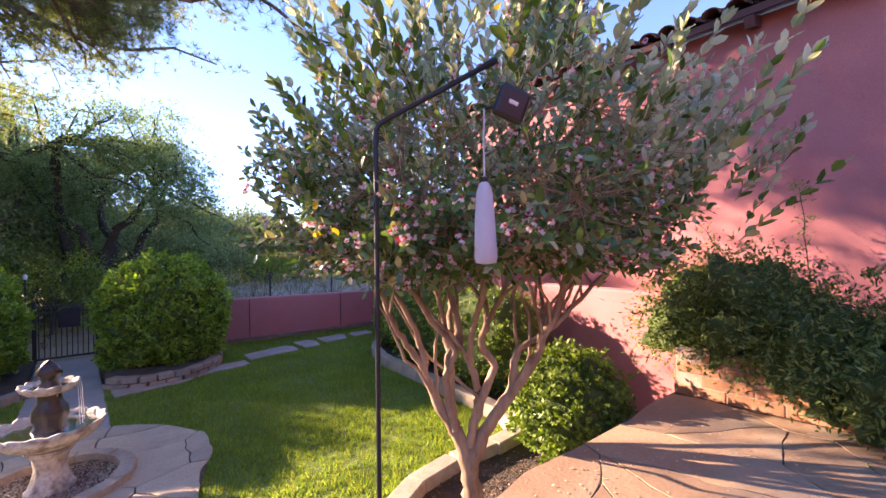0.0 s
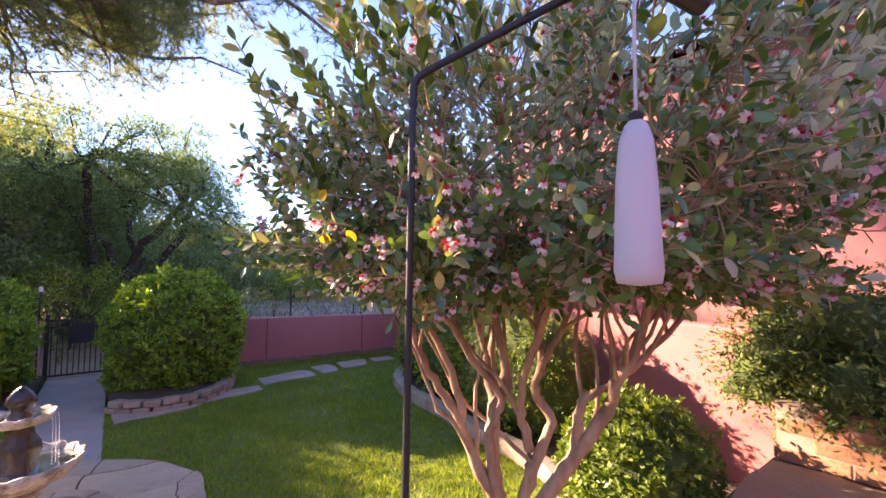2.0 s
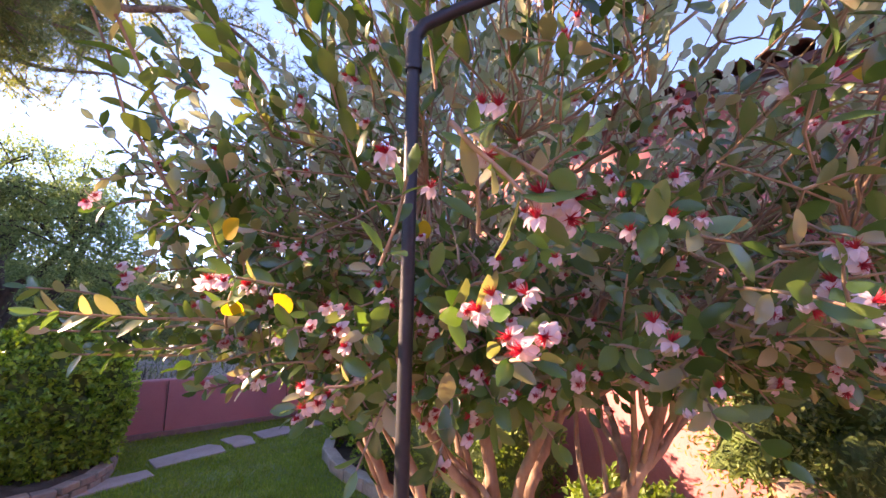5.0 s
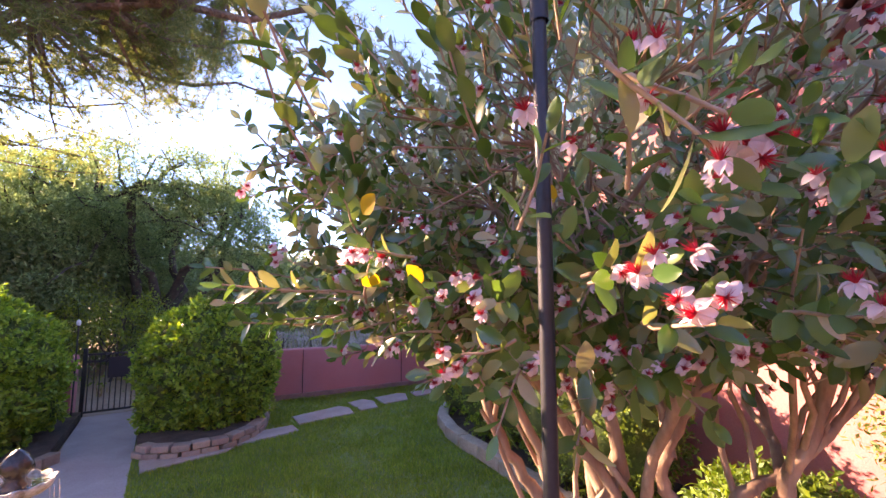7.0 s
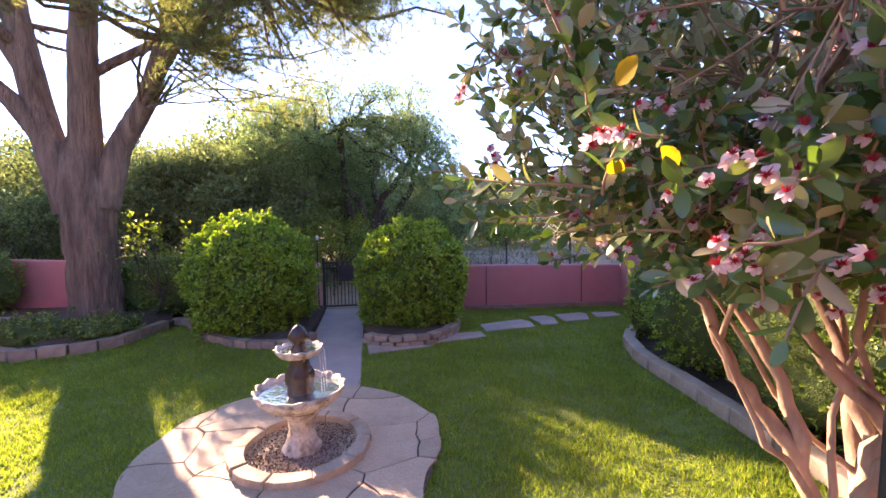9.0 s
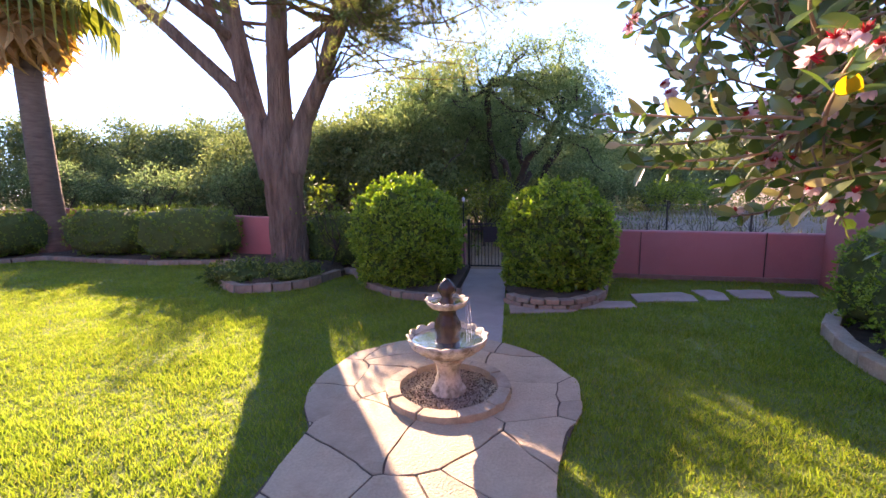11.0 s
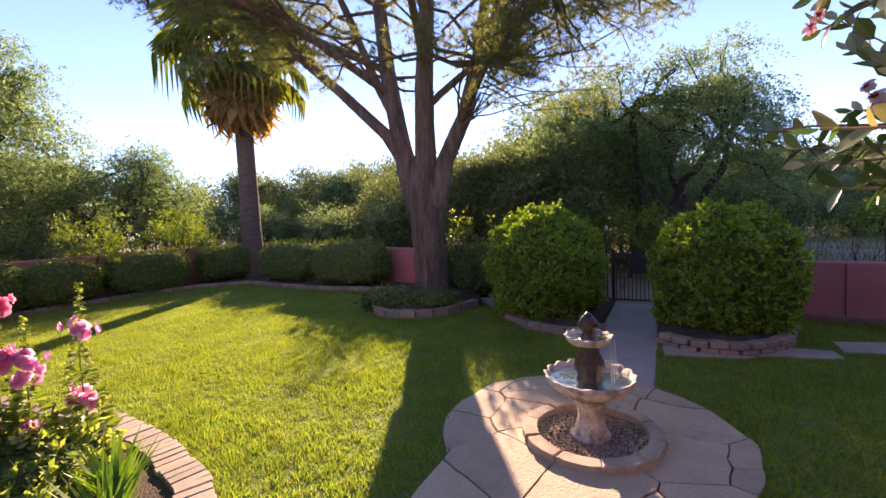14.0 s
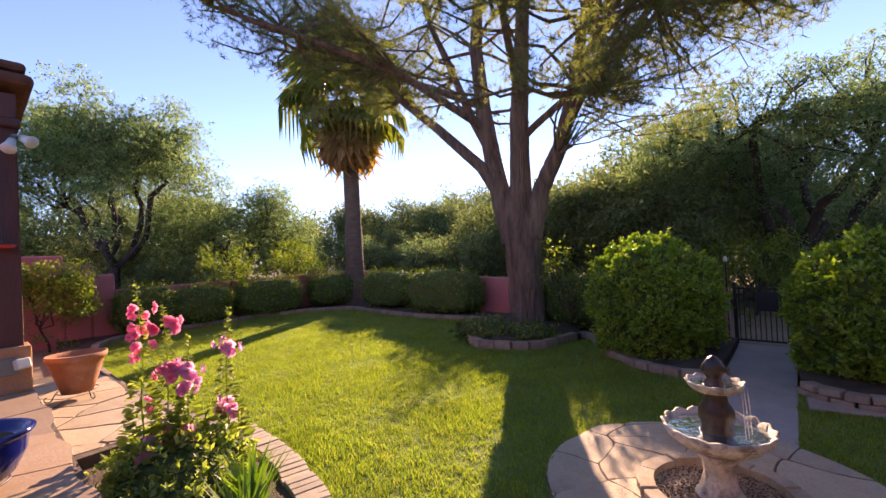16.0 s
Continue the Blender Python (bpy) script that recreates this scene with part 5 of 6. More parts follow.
# lower and middle crown: dense leafy sprays
for i in range(1750):
    a, z = r.uniform(0, 2 * math.pi), 1.8 + 1.0 * r.random() ** 1.6
    rh = r.random() ** (0.36 if z > 2.1 else 0.55)
    z = max(z, 1.82 + 0.1 * math.sin(5 * a))
    reach = crown_radius(z) * rh * (1 + 0.07 * math.sin(4 * a + 2 * z)) * (0.92 - 0.08 * math.cos(2 * a + 0.6))
    p = np.array((GX + math.cos(a) * reach, GY + math.sin(a) * reach, z))
    if cam_dist(p) < 0.7 and z < 1.88:
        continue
    grow = unit(np.array((math.cos(a) * rh, math.sin(a) * rh, 0.0 if z < 2.2 else 0.6)) + r.normal(0, 0.35, 3))
    shoot(p, grow, r.uniform(0.14, 0.28), int(r.integers(3, 6)), 0.07, 0.42, True)
# low sprays that hang towards the fountain side
for i in range(230):
    p = np.array((r.uniform(1.3, 2.1), r.uniform(1.6, 2.7), 1.82 + 0.4 * r.random())) - BASE
    shoot(p, unit(np.array((-0.6, -0.3, -0.15)) + r.normal(0, 0.45, 3)), r.uniform(0.12, 0.22), int(r.integers(3, 6)), 0.066, 0.65, True)
# upper crown: upright silvery shoots with air between them
for i in range(430):
    a, rh = r.uniform(0, 2 * math.pi), math.sqrt(r.random())
    wide = 1.72 * (0.92 - 0.08 * math.cos(2 * a + 0.6))
    x, y = GX + math.cos(a) * rh * wide, GY + math.sin(a) * rh * wide
    z = crown_top(x, y) - 0.25 * rh ** 3 - abs(r.normal(0, 0.28)) - 0.25
    grow = unit(np.array((math.cos(a) * rh * 0.8, math.sin(a) * rh * 0.8, 1.0)) + r.normal(0, 0.2, 3))
    shoot(np.array((x, y, z)), grow, r.uniform(0.3, 0.58), int(r.integers(7, 11)), 0.08, 0.5, False, spread=0.55)

# sprays that reach out towards the patio, with the open flowers
HERO = [(1.14, 1.26, 2.12), (1.17, 1.24, 2.15), (1.2, 1.36, 2.05), (1.16, 1.34, 2.03), (1.11, 1.43, 2.21), (1.13, 1.34, 2.24), (1.2, 1.3, 1.98), (1.14, 1.72, 1.9), (1.2, 1.7, 1.88), (1.06, 1.85, 2.08),
        (1.02, 1.82, 2.1), (1.15, 1.82, 2.0), (1.2, 1.62, 2.0), (1.3, 1.4, 2.1), (1.42, 1.2, 2.2), (1.5, 1.05, 2.1), (1.45, 1.25, 1.98), (1.35, 1.3, 2.3)]
for h in HERO:
    h = np.array(h) - BASE
    g = unit(np.array((-0.5, -0.55, 0.15)) + r.normal(0, 0.35, 3))
    shoot(h - g * 0.14, g, 0.13, 3, 0.062, 0.27, False)
for h, g in (((0.95, 1.8, 2.2), (-0.5, -0.3, 0.8)), ((0.92, 1.75, 2.3), (-0.55, -0.25, 0.7)), ((1.12, 2.05, 2.02), (-0.9, -0.1, 0.05)), ((1.15, 2.2, 2.0), (-0.95, 0.1, 0.0)), ((1.1, 2.3, 2.06), (-0.9, 0.2, 0.1))):
    shoot(np.array(h) - BASE, unit(np.array(g)), 0.3, 7, 0.055, 0.3, False)
# leafy arms on the fountain side
for h, g, L in (((1.2, 2.2, 2.01), (-1, 0.1, 0.06), 0.38), ((1.15, 2.22, 1.95), (-1, 0.08, 0.0), 0.26), ((1.2, 2.3, 2.05), (-1, -0.1, -0.1), 0.3), ((1.12, 2.15, 1.97), (-0.9, 0.3, -0.05), 0.2)):
    shoot(np.array(h) - BASE, unit(np.array(g)), L, 9, 0.05, 0.3, False)
for i in range(46):
    p = np.array((r.uniform(1.0, 1.4), r.uniform(2.0, 2.6), r.uniform(2.06, 2.6)))
    if p[0] - 1.0 < (2.2 - p[2]) * 0.9:
        continue
    shoot(p - BASE, unit(np.array((-0.6, 0.0, 0.1)) + r.normal(0, 0.45, 3)), r.uniform(0.1, 0.2), 5, 0.054, 0.45, i % 2 == 0)
part("twig_network", tubes("guava_twigs", twigs + shoots, GUAVABARK, 4), guava, "thin tan twigs")
LP, LA, LO, LS = np.array(LP), np.array(LA), np.array(LO), np.array(LS)
ok = np.array([cam_dist(q) > 0.3 for q in LP])
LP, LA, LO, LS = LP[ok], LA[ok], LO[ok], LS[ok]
# silvery leaves stand high, with sunlight put into their pale colour; dark green ones low
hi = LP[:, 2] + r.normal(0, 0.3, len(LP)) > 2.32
near_leaf = np.array([cam_dist(q) < 1.35 for q in LP])
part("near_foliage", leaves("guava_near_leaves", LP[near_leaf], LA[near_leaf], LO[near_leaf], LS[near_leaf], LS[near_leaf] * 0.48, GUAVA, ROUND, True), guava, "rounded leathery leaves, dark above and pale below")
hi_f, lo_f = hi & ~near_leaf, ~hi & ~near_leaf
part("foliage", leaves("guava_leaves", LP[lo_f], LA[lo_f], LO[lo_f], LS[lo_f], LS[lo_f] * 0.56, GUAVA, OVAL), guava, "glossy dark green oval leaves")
part("upper_foliage", leaves("guava_top_leaves", LP[hi_f], LA[hi_f], LO[hi_f], LS[hi_f], LS[hi_f] * 0.56, GUAVATOP, OVAL), guava, "silvery olive upper leaves with sunlight in their pale colour")
leaf_me = leaves("leaf", [(0, 0, 0)], [(1, 0, 0)], [(0, 0, 1)], 0.056, 0.033, YELLOW, ROUND, True)
for i in range(46):
    c, g = tipsF[int(r.integers(0, len(tipsF)))] if i > 2 else (np.array(HERO[9 + i % 2]) - BASE + r.normal(0, 0.02, 3), 0)
    part("yellow_leaf", leaf_me, guava, "yellowed leaf" if i == 0 else "", Matrix.Translation(c + r.normal(0, 0.02, 3)) @ Euler(r.uniform(0, 6, 3)).to_matrix().to_4x4())
# flowers: fleshy petals bent back and a brush of red stamens
CUP = (ROUND[0] * np.array((1, 1, 2.2)) + np.c_[np.zeros((14, 2)), -0.5 * ROUND[0][:, 0] ** 2], ROUND[1])
pa = [(math.cos(a), math.sin(a), (-0.75, -0.1, -0.4)[i % 3]) for i, a in enumerate(np.arange(7) * 0.9)]
petal_me = leaves("petals", [(0, 0, 0)] * 7, pa, [(0, 0, 1)] * 7, 0.023, 0.016, PETAL, CUP, True)
bm = bmesh.new()
bm.from_mesh(petal_me)
bmesh.ops.remove_doubles(bm, verts=bm.verts, dist=0.0003)
petal_me = bm_mesh("petals", bm, PETAL, True)
sa = unit(np.c_[r.normal(0, 0.5, (40, 2)), np.ones(40)])
stamen_me = leaves("stamens", np.zeros((40, 3)), sa, r.normal(size=(40, 3)), r.uniform(0.018, 0.028, 40), 0.003, STAMEN, BLADE)
order = sorted([q for q in tipsF], key=lambda q: q[0][1] * 0.7 + q[0][0] * 0.8 + 0.25 * q[0][2] + r.normal(0, 0.3))
spots = [np.array(h) - BASE + r.normal(0, 0.02, 3) for h in HERO for _ in range(3)] + [c + r.normal(0, 0.022, 3) for c, g in order[:290] for _ in range(int(r.integers(1, 4)))]
spots = sorted([c for c in spots if cam_dist(c) > 0.27 and np.sum(np.linalg.norm(LP - c, axis=1) < 0.11) > 7], key=cam_dist)


def tilt(c):
    g2 = unit(np.array((-0.4, -0.45, 0.35)) + r.normal(0, 0.38, 3))
    return Matrix.Translation(c) @ Vector(g2).to_track_quat("Z", "Y").to_matrix().to_4x4() @ Matrix.Scale(r.uniform(0.6, 0.86), 4)


for i, c in enumerate(spots[:300]):
    fl = part("flower", petal_me, guava, "pale pink fleshy petals" if i == 0 else "", tilt(c))
    part("stamen_brush", stamen_me, fl, "red brush of stamens" if i == 0 else "")
far_p, far_s = bmesh.new(), bmesh.new()
for c in spots[300:]:
    m = tilt(c)
    for bm, me in ((far_p, petal_me), (far_s, stamen_me)):
        n0 = len(bm.verts)
        bm.from_mesh(me)
        bm.verts.ensure_lookup_table()
        bmesh.ops.transform(bm, matrix=m, verts=bm.verts[n0:])
part("blossom_mass", bm_mesh("blossom_mass", far_p, PETAL, True), guava, "pale pink petals deeper in the crown")["kind"] = "stuff"
part("stamen_mass", bm_mesh("stamen_mass", far_s, STAMEN), guava, "red stamen brushes deeper in the crown")["kind"] = "stuff"

# pole with hanging lamp and fabric tube
pole = thing("shepherd_pole", "dark steel pole with a long straight rising arm", "garden pole", at=(1.19, 1.515, 0))
part("shaft", tubes("shaft", [[(0, 0.04, -0.1, 0.011), (0, 0.02, 1.2, 0.011), (0, 0, 2.485, 0.011)]], POLE, 10), pole)
part("arm", tubes("arm", [[(0, 0, 2.475, 0.011), (0.012, -0.01, 2.505, 0.011), (0.05, -0.045, 2.535, 0.011), (0.22, -0.2, 2.65, 0.012), (0.38, -0.33, 2.76, 0.013)]], POLE, 10), pole, "straight arm rising from the bend")
part("end_cap", tubes("end_cap", [[(0.36, -0.314, 2.745, 0.016), (0.4, -0.346, 2.775, 0.016), (0.402, -0.348, 2.777, 0.004)]], POLE, 10), pole)
part("collar", tubes("collar", [[(0, 0, 2.42, 0.014), (0, 0, 2.475, 0.014)]], POLE, 10), pole)
part("hanger_wire", tubes("hanger_wire", [[(0.38, -0.33, 2.75, 0.0012), (0.2, -0.54, 2.56, 0.0012), (0.01, -0.75, 2.4, 0.0012)]], POLE, 5), pole, "thin wire down to the lamp")
lamp = thing("solar_lamp", "black plastic solar lamp hanging from the pole arm", "lamp", at=Matrix.Translation((1.2, 0.765, 2.385)) @ (Vector((0.2, -0.06, 1.95)) - Vector((1.2, 0.765, 2.385)) + Vector((0, 0, -1.1))).to_track_quat("-Z", "Y").to_matrix().to_4x4() @ pose(0, 0, 0, 48, 0, 32))
part("housing", bm_mesh("housing", box_bm((0.1, 0.1, 0.03), 0.012), SOLAR), lamp)
part("panel", bm_mesh("panel", box_bm((0.082, 0.082, 0.006), 0.003, None, (0, 0, 0.017)), SOLAR), lamp, "dark solar panel")
part("lens", bm_mesh("lens", box_bm((0.03, 0.012, 0.006), 0.002, None, (0, 0, -0.017)), WHITE), lamp)
sock = thing("fabric_tube", "white mesh fabric tube hanging on a cord", "feeder", at=(1.13, 0.815, 0))
part("clip", tubes("clip", [[(0.05, -0.035, 2.385, 0.006), (0.005, 0.0, 2.37, 0.006)]], SOLAR, 6), sock, "black plastic clip")
part("cord", tubes("cord", [[(0.005, 0, 2.372, 0.003), (0, 0, 2.27, 0.003), (0, 0, 2.15, 0.003)]], CORD, 6), sock)
part("tube", lathe("tube", [(0.007, 2.155), (0.016, 2.145), (0.024, 2.12), (0.029, 2.06), (0.032, 1.98), (0.034, 1.93), (0.03, 1.912), (0.0, 1.908)], SOCK, 20, lambda a, i: (1 + 0.05 * math.sin(3 * a + i * 0.5), 0)), sock, "white fabric tube")
part("knot", lathe("knot", [(0.0, 2.145), (0.01, 2.15), (0.011, 2.162), (0.0, 2.17)], plain("dark_knot", (0.03, 0.02, 0.02), 0.8), 10), sock)


# ---- climbing shrub over the planter ----
vine = thing("climbing_shrub", "sprawling dark green shrub spilling over the adobe planter", "shrub", at=(5.2, 0.2, 1.0))
r = np.random.default_rng(31)
cores, shells, cl = [], [], []
cbm = bmesh.new()
for i in range(13):
    c = Vector((r.uniform(-0.5, -0.2) - 0.16 * (i > 1), 1.3 - i * 0.48, 0.16 + 0.12 * math.sin(i * 1.7) - (0.05 if i == 0 else 0.16 * (i > 1))))
    rad = (r.uniform(0.6, 0.75) + 0.08 * (i > 2), 0.46, r.uniform(0.5, 0.64))
    one = lumpy("vine", rad, SHADE_CORE, 0.45, 2.2, 70 + i)
    tris = np.array([[v.co[:] for v in f.verts] for f in one.faces]) + np.array(c)
    w = r.dirichlet((1, 1, 1), 7000)
    pick = r.integers(0, len(tris), 7000)
    nor = unit(np.cross(tris[:, 1] - tris[:, 0], tris[:, 2] - tris[:, 0]))[pick]
    shells.append(((tris[pick] * w[:, :, None]).sum(1) + nor * r.normal(0.03, 0.12, 7000)[:, None], nor))
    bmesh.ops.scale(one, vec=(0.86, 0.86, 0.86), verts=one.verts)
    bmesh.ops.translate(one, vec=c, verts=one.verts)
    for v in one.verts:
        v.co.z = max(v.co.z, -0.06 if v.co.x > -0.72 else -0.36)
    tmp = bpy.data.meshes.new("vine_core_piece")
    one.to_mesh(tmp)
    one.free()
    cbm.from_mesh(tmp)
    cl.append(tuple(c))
# this core carries the shrub's inner shade as its colour
part("inner_core", bm_mesh("vine_core", cbm, SHADE_CORE, True), vine, "solid core, shade inside the shrub put into its colour")
P_, N_ = np.concatenate([q[0] for q in shells]), np.concatenate([q[1] for q in shells])
low_ok = (P_[:, 2] + r.normal(0, 0.09, len(P_)) > np.where(P_[:, 1] > 0.45, -0.12, -0.3 + 0.1 * np.sin(P_[:, 1] * 5))) & ((P_[:, 0] < 0.8) | (P_[:, 2] > 0))
P_, N_ = P_[low_ok], N_[low_ok]
n = len(P_)
part("foliage", leaves("vine_leaves", P_, N_ * 0.5 + r.normal(0, 0.6, (n, 3)) + np.array((-0.2, 0, -0.15)), N_ + np.array((0, 0, 0.6)) + r.normal(0, 0.4, (n, 3)), r.uniform(0.035, 0.07, n), r.uniform(0.015, 0.026, n), VINE), vine, "small pointed green leaves")
part("stems", tubes("vine_stems", [limb((0.2, c[1], -0.2), (c[0] - 0.5, c[1] + r.normal(0, 0.3), c[2] - 0.2), 0.012, 0.004, 5, 0.15, rng=r) for c in cl], DARKBARK, 5), vine)
arch = []
for i in range(90):
    y = r.uniform(-2.6, 1.6)
    p0 = np.array((r.uniform(-0.8, 0.1), y, r.uniform(0.1, 0.6)))
    arch.append(limb(p0, p0 + np.array((r.uniform(-0.5, 0.05), r.normal(0.1, 0.25), r.uniform(-0.25, 0.3))), 0.005, 0.002, 6, 0.08, 0.15, rng=r))
part("arching_twigs", tubes("arching_twigs", arch, DARKBARK, 4), vine, "thin arching twigs")["kind"] = "stuff"
part("spray_foliage", crown_leaves("spray_foliage", [q[:3] for a in arch for q in a[2:]], [0.075] * 360, 6500, 0.055, 0.022, VINE, 36), vine, "leafy sprays reaching out of the shrub")
sp = [limb((0.5, 0.55, 0.7), (0.45, 0.6, 1.55), 0.006, 0.002, 6, 0.05, rng=r), limb((0.4, 1.2, 0.7), (0.3, 1.4, 1.15), 0.006, 0.002, 6, 0.05, rng=r), limb((0.4, -0.6, 0.7), (0.3, -0.7, 1.2), 0.006, 0.002, 6, 0.05, rng=r)]
part("shoots", tubes("vine_shoots", sp, DARKBARK, 4), vine, "long thin upright shoots")
part("shoot_leaves", crown_leaves("shoot_leaves", [q[:3] for s in sp for q in s[2:]], [0.1] * 12, 420, 0.04, 0.016, VINE, 34), vine)

# ---- flower bed by the patio ----
r = np.random.default_rng(51)
ruffle = leaves("bloom", [(0, 0, 0)] * 9, [(math.cos(a), math.sin(a), 0.15 + 0.3 * (i % 3)) for i, a in enumerate(np.arange(9) * 0.7)], [(0, 0, 1)] * 9, 0.056, 0.056, PINK, ROUND, True)
bm = bmesh.new()
bm.from_mesh(ruffle)
bmesh.ops.remove_doubles(bm, verts=bm.verts, dist=0.0003)
ruffle = bm_mesh("bloom", bm, PINK, True)
ruffle2 = ruffle.copy()
ruffle2.materials.clear()
ruffle2.materials.append(ROSE)
ruffle3 = ruffle.copy()
ruffle3.materials.clear()
ruffle3.materials.append(CRIMSON)
# stalks: foot, top and the blooms with their heights
hol = [((-3.56, 1.95), (-3.54, 1.93, 1.86), ruffle2, (1.67, 1.64, 1.47, 1.45, 1.32, 1.3, 0.86)), ((-3.52, 2.1), (-3.5, 2.1, 1.68), ruffle2, (1.52, 1.5, 1.15, 1.12)),
       ((-3.46, 2.24), (-3.45, 2.26, 1.4), ruffle, (1.15, 1.12, 1.08, 1.05, 1.02, 1.1, 0.98)), ((-3.36, 2.5), (-3.35, 2.56, 1.6), ruffle, (1.3, 1.27, 1.22, 0.78, 0.74, 0.7)),
       ((-3.46, 2.16), (-3.48, 2.2, 0.85), ruffle, (0.66, 0.62, 0.58, 0.54, 0.5)), ((-3.53, 1.95), (-3.52, 2.01, 0.7), ruffle, (0.55, 0.5, 0.46)), ((-3.38, 2.22), (-3.42, 2.3, 0.5), ruffle3, (0.4, 0.36))]
for k, (foot, top, bloom, hs) in enumerate(hol):
    ob = thing("hollyhock", "tall pink hollyhock in flower beside the patio" if bloom == ruffle else "tall rose-pink hollyhock in flower beside the patio", "flower", "hollyhocks in the flower bed", at=(foot[0], foot[1], 0.18))
    h = top[2] - 0.18
    st = limb((0, 0, 0), (top[0] - foot[0], top[1] - foot[1], h), 0.009, 0.003, 8, 0.02, rng=r)
    part("stalk", tubes("stalk", [st], HOLLY, 6), ob)
    n = 320
    z = np.sort(r.uniform(0, 1, n) ** 1.2)
    p = np.array([np.interp(q * h, st[:, 2], st[:, c]) for q in z for c in range(3)]).reshape(-1, 3)
    sz = 0.11 * (1 - z) ** 1.5 + 0.032
    a = r.uniform(0, 6.28, n)
    o = np.c_[np.cos(a), np.sin(a), r.normal(0.1, 0.3, n)]
    p = p + o * (0.16 * (1 - z) ** 2)[:, None]
    f = np.c_[np.zeros((n, 2)), np.ones(n)] + r.normal(0, 0.35, (n, 3))
    for q in range(48):
        part("leaf", leaves("hollyhock_leaf", p[q:q + 1], o[q:q + 1], f[q:q + 1], sz[q:q + 1], sz[q:q + 1] * 0.9, HOLLY, ROUND, True), ob, "broad light green leaf" if q == 0 else "")
    tiny = part("small_leaves", leaves("hollyhock_small_leaves", p[48:], o[48:], f[48:], sz[48:], sz[48:] * 0.85, HOLLY, OVAL), ob, "small leaves and buds along the stalk")
    tiny["kind"] = "stuff"
    for b, zz in enumerate([x + r.normal(0, 0.025) for x in hs for _ in range(3)]):
        q = [np.interp(zz - 0.18, st[:, 2], st[:, c]) for c in range(3)]
        d = unit(np.array((r.normal(0.5, 0.6), r.normal(-0.2, 0.6), r.normal(0.0, 0.2))))
        part("bloom", bloom, ob, "ruffled pink bloom" if b == 0 else "", Matrix.Translation(Vector(q) + Vector(d) * r.uniform(0.03, 0.11)) @ Vector(d).to_track_quat("Z", "Y").to_matrix().to_4x4() @ Matrix.Scale(r.uniform(0.7, 1.05), 4))
shrub("leafy_plant", "low mallow foliage filling the flower bed", (-3.38, 2.12, 0.24), (0.62, 0.42, 0.27), 7600, 0.06, HOLLY, 0.35, 3, 61, spread=0.09)
for k, (u, v, s) in enumerate([(-2.55, 2.36, 1.35), (-2.3, 2.2, 1.3), (-2.75, 2.42, 1.2), (-2.0, 2.05, 1.0)]):
    n = 34
    a = r.uniform(0, 6.28, n)
    o = np.c_[np.cos(a) * 0.55, np.sin(a) * 0.55, np.ones(n)]
    me = leaves("strap_leaves", np.c_[np.cos(a) * 0.04, np.sin(a) * 0.04, np.zeros(n)], o, np.c_[-np.cos(a), -np.sin(a), np.ones(n) * 0.6], r.uniform(0.22, 0.4, n) * s, 0.026, STRAP, (np.array([(0, -0.4, 0), (0.5, -0.5, 0.6), (1, 0, -1.2), (0.5, 0.5, 0.6), (0, 0.4, 0)]), np.array([(0, 1, 3), (1, 2, 3), (0, 3, 4)])))
    ob = thing("strap_leaf_plant", "clump of bright green strap-shaped leaves", "plant", "strap-leaf clumps in the flower bed", at=(u, v, 0.18))
    part("leaf_clump", me, ob)
for k, (u, v) in enumerate([(2.0, 1.95), (2.25, 1.75), (1.75, 2.1)]):
    n = 26
    a = r.uniform(0, 6.28, n)
    ob = thing("strap_leaf_plant", "low dark strap-leaved clump under the guava", "plant", "strap-leaf clumps under the guava", at=(u, v, 0.05))
    part("leaf_clump", leaves("dark_straps", np.c_[np.cos(a) * 0.03, np.sin(a) * 0.03, np.zeros(n)], np.c_[np.cos(a), np.sin(a), np.full(n, 0.45)], np.c_[-np.cos(a), -np.sin(a), np.ones(n)], r.uniform(0.18, 0.34, n), 0.015, VINE, (np.array([(0, -0.4, 0), (0.5, -0.5, 0.6), (1, 0, -5), (0.5, 0.5, 0.6), (0, 0.4, 0)]), np.array([(0, 1, 3), (1, 2, 3), (0, 3, 4)]))), ob)


# ---- pots ----
def iron_stand(rad, h):
    lines = []
    for i in range(3):
        a = i * 2.094 + 0.4
        c, s = math.cos(a), math.sin(a)
        pts = [(rad * c, rad * s, h), (rad * 1.15 * c, rad * 1.15 * s, h * 0.5)]
        for q in np.linspace(0, 4.6, 10):
            e = 0.055 * (1 - q / 7)
            pts.append(((rad * 1.15 + 0.05 + e * math.sin(q - 1.57)) * c, (rad * 1.15 + 0.05 + e * math.sin(q - 1.57)) * s, 0.065 - e * math.cos(q - 1.57)))
        lines.append([(*p, 0.007) for p in pts])
    lines.append([(rad * math.cos(a), rad * math.sin(a), h, 0.007) for a in np.linspace(0, 2 * math.pi, 25)])
    return tubes("iron_stand", lines, IRON, 6)


bp = thing("blue_pot", "glossy cobalt blue glazed pot on an iron stand", "pot", at=(-3.42, 1.0, 0.605))
part("pot", lathe("blue_pot", [(0.0, 0.06), (0.15, 0.06), (0.22, 0.12), (0.275, 0.24), (0.285, 0.32), (0.29, 0.35), (0.315, 0.36), (0.32, 0.38), (0.3, 0.39), (0.275, 0.37), (0.26, 0.33), (0.0, 0.32)], BLUEGLAZE, 40), bp)
part("stand", iron_stand(0.19, 0.07), bp, "black scrolled iron stand")
part("soil", lathe("pot_soil", [(0, 0.33), (0.265, 0.328)], SOIL, 24), bp)
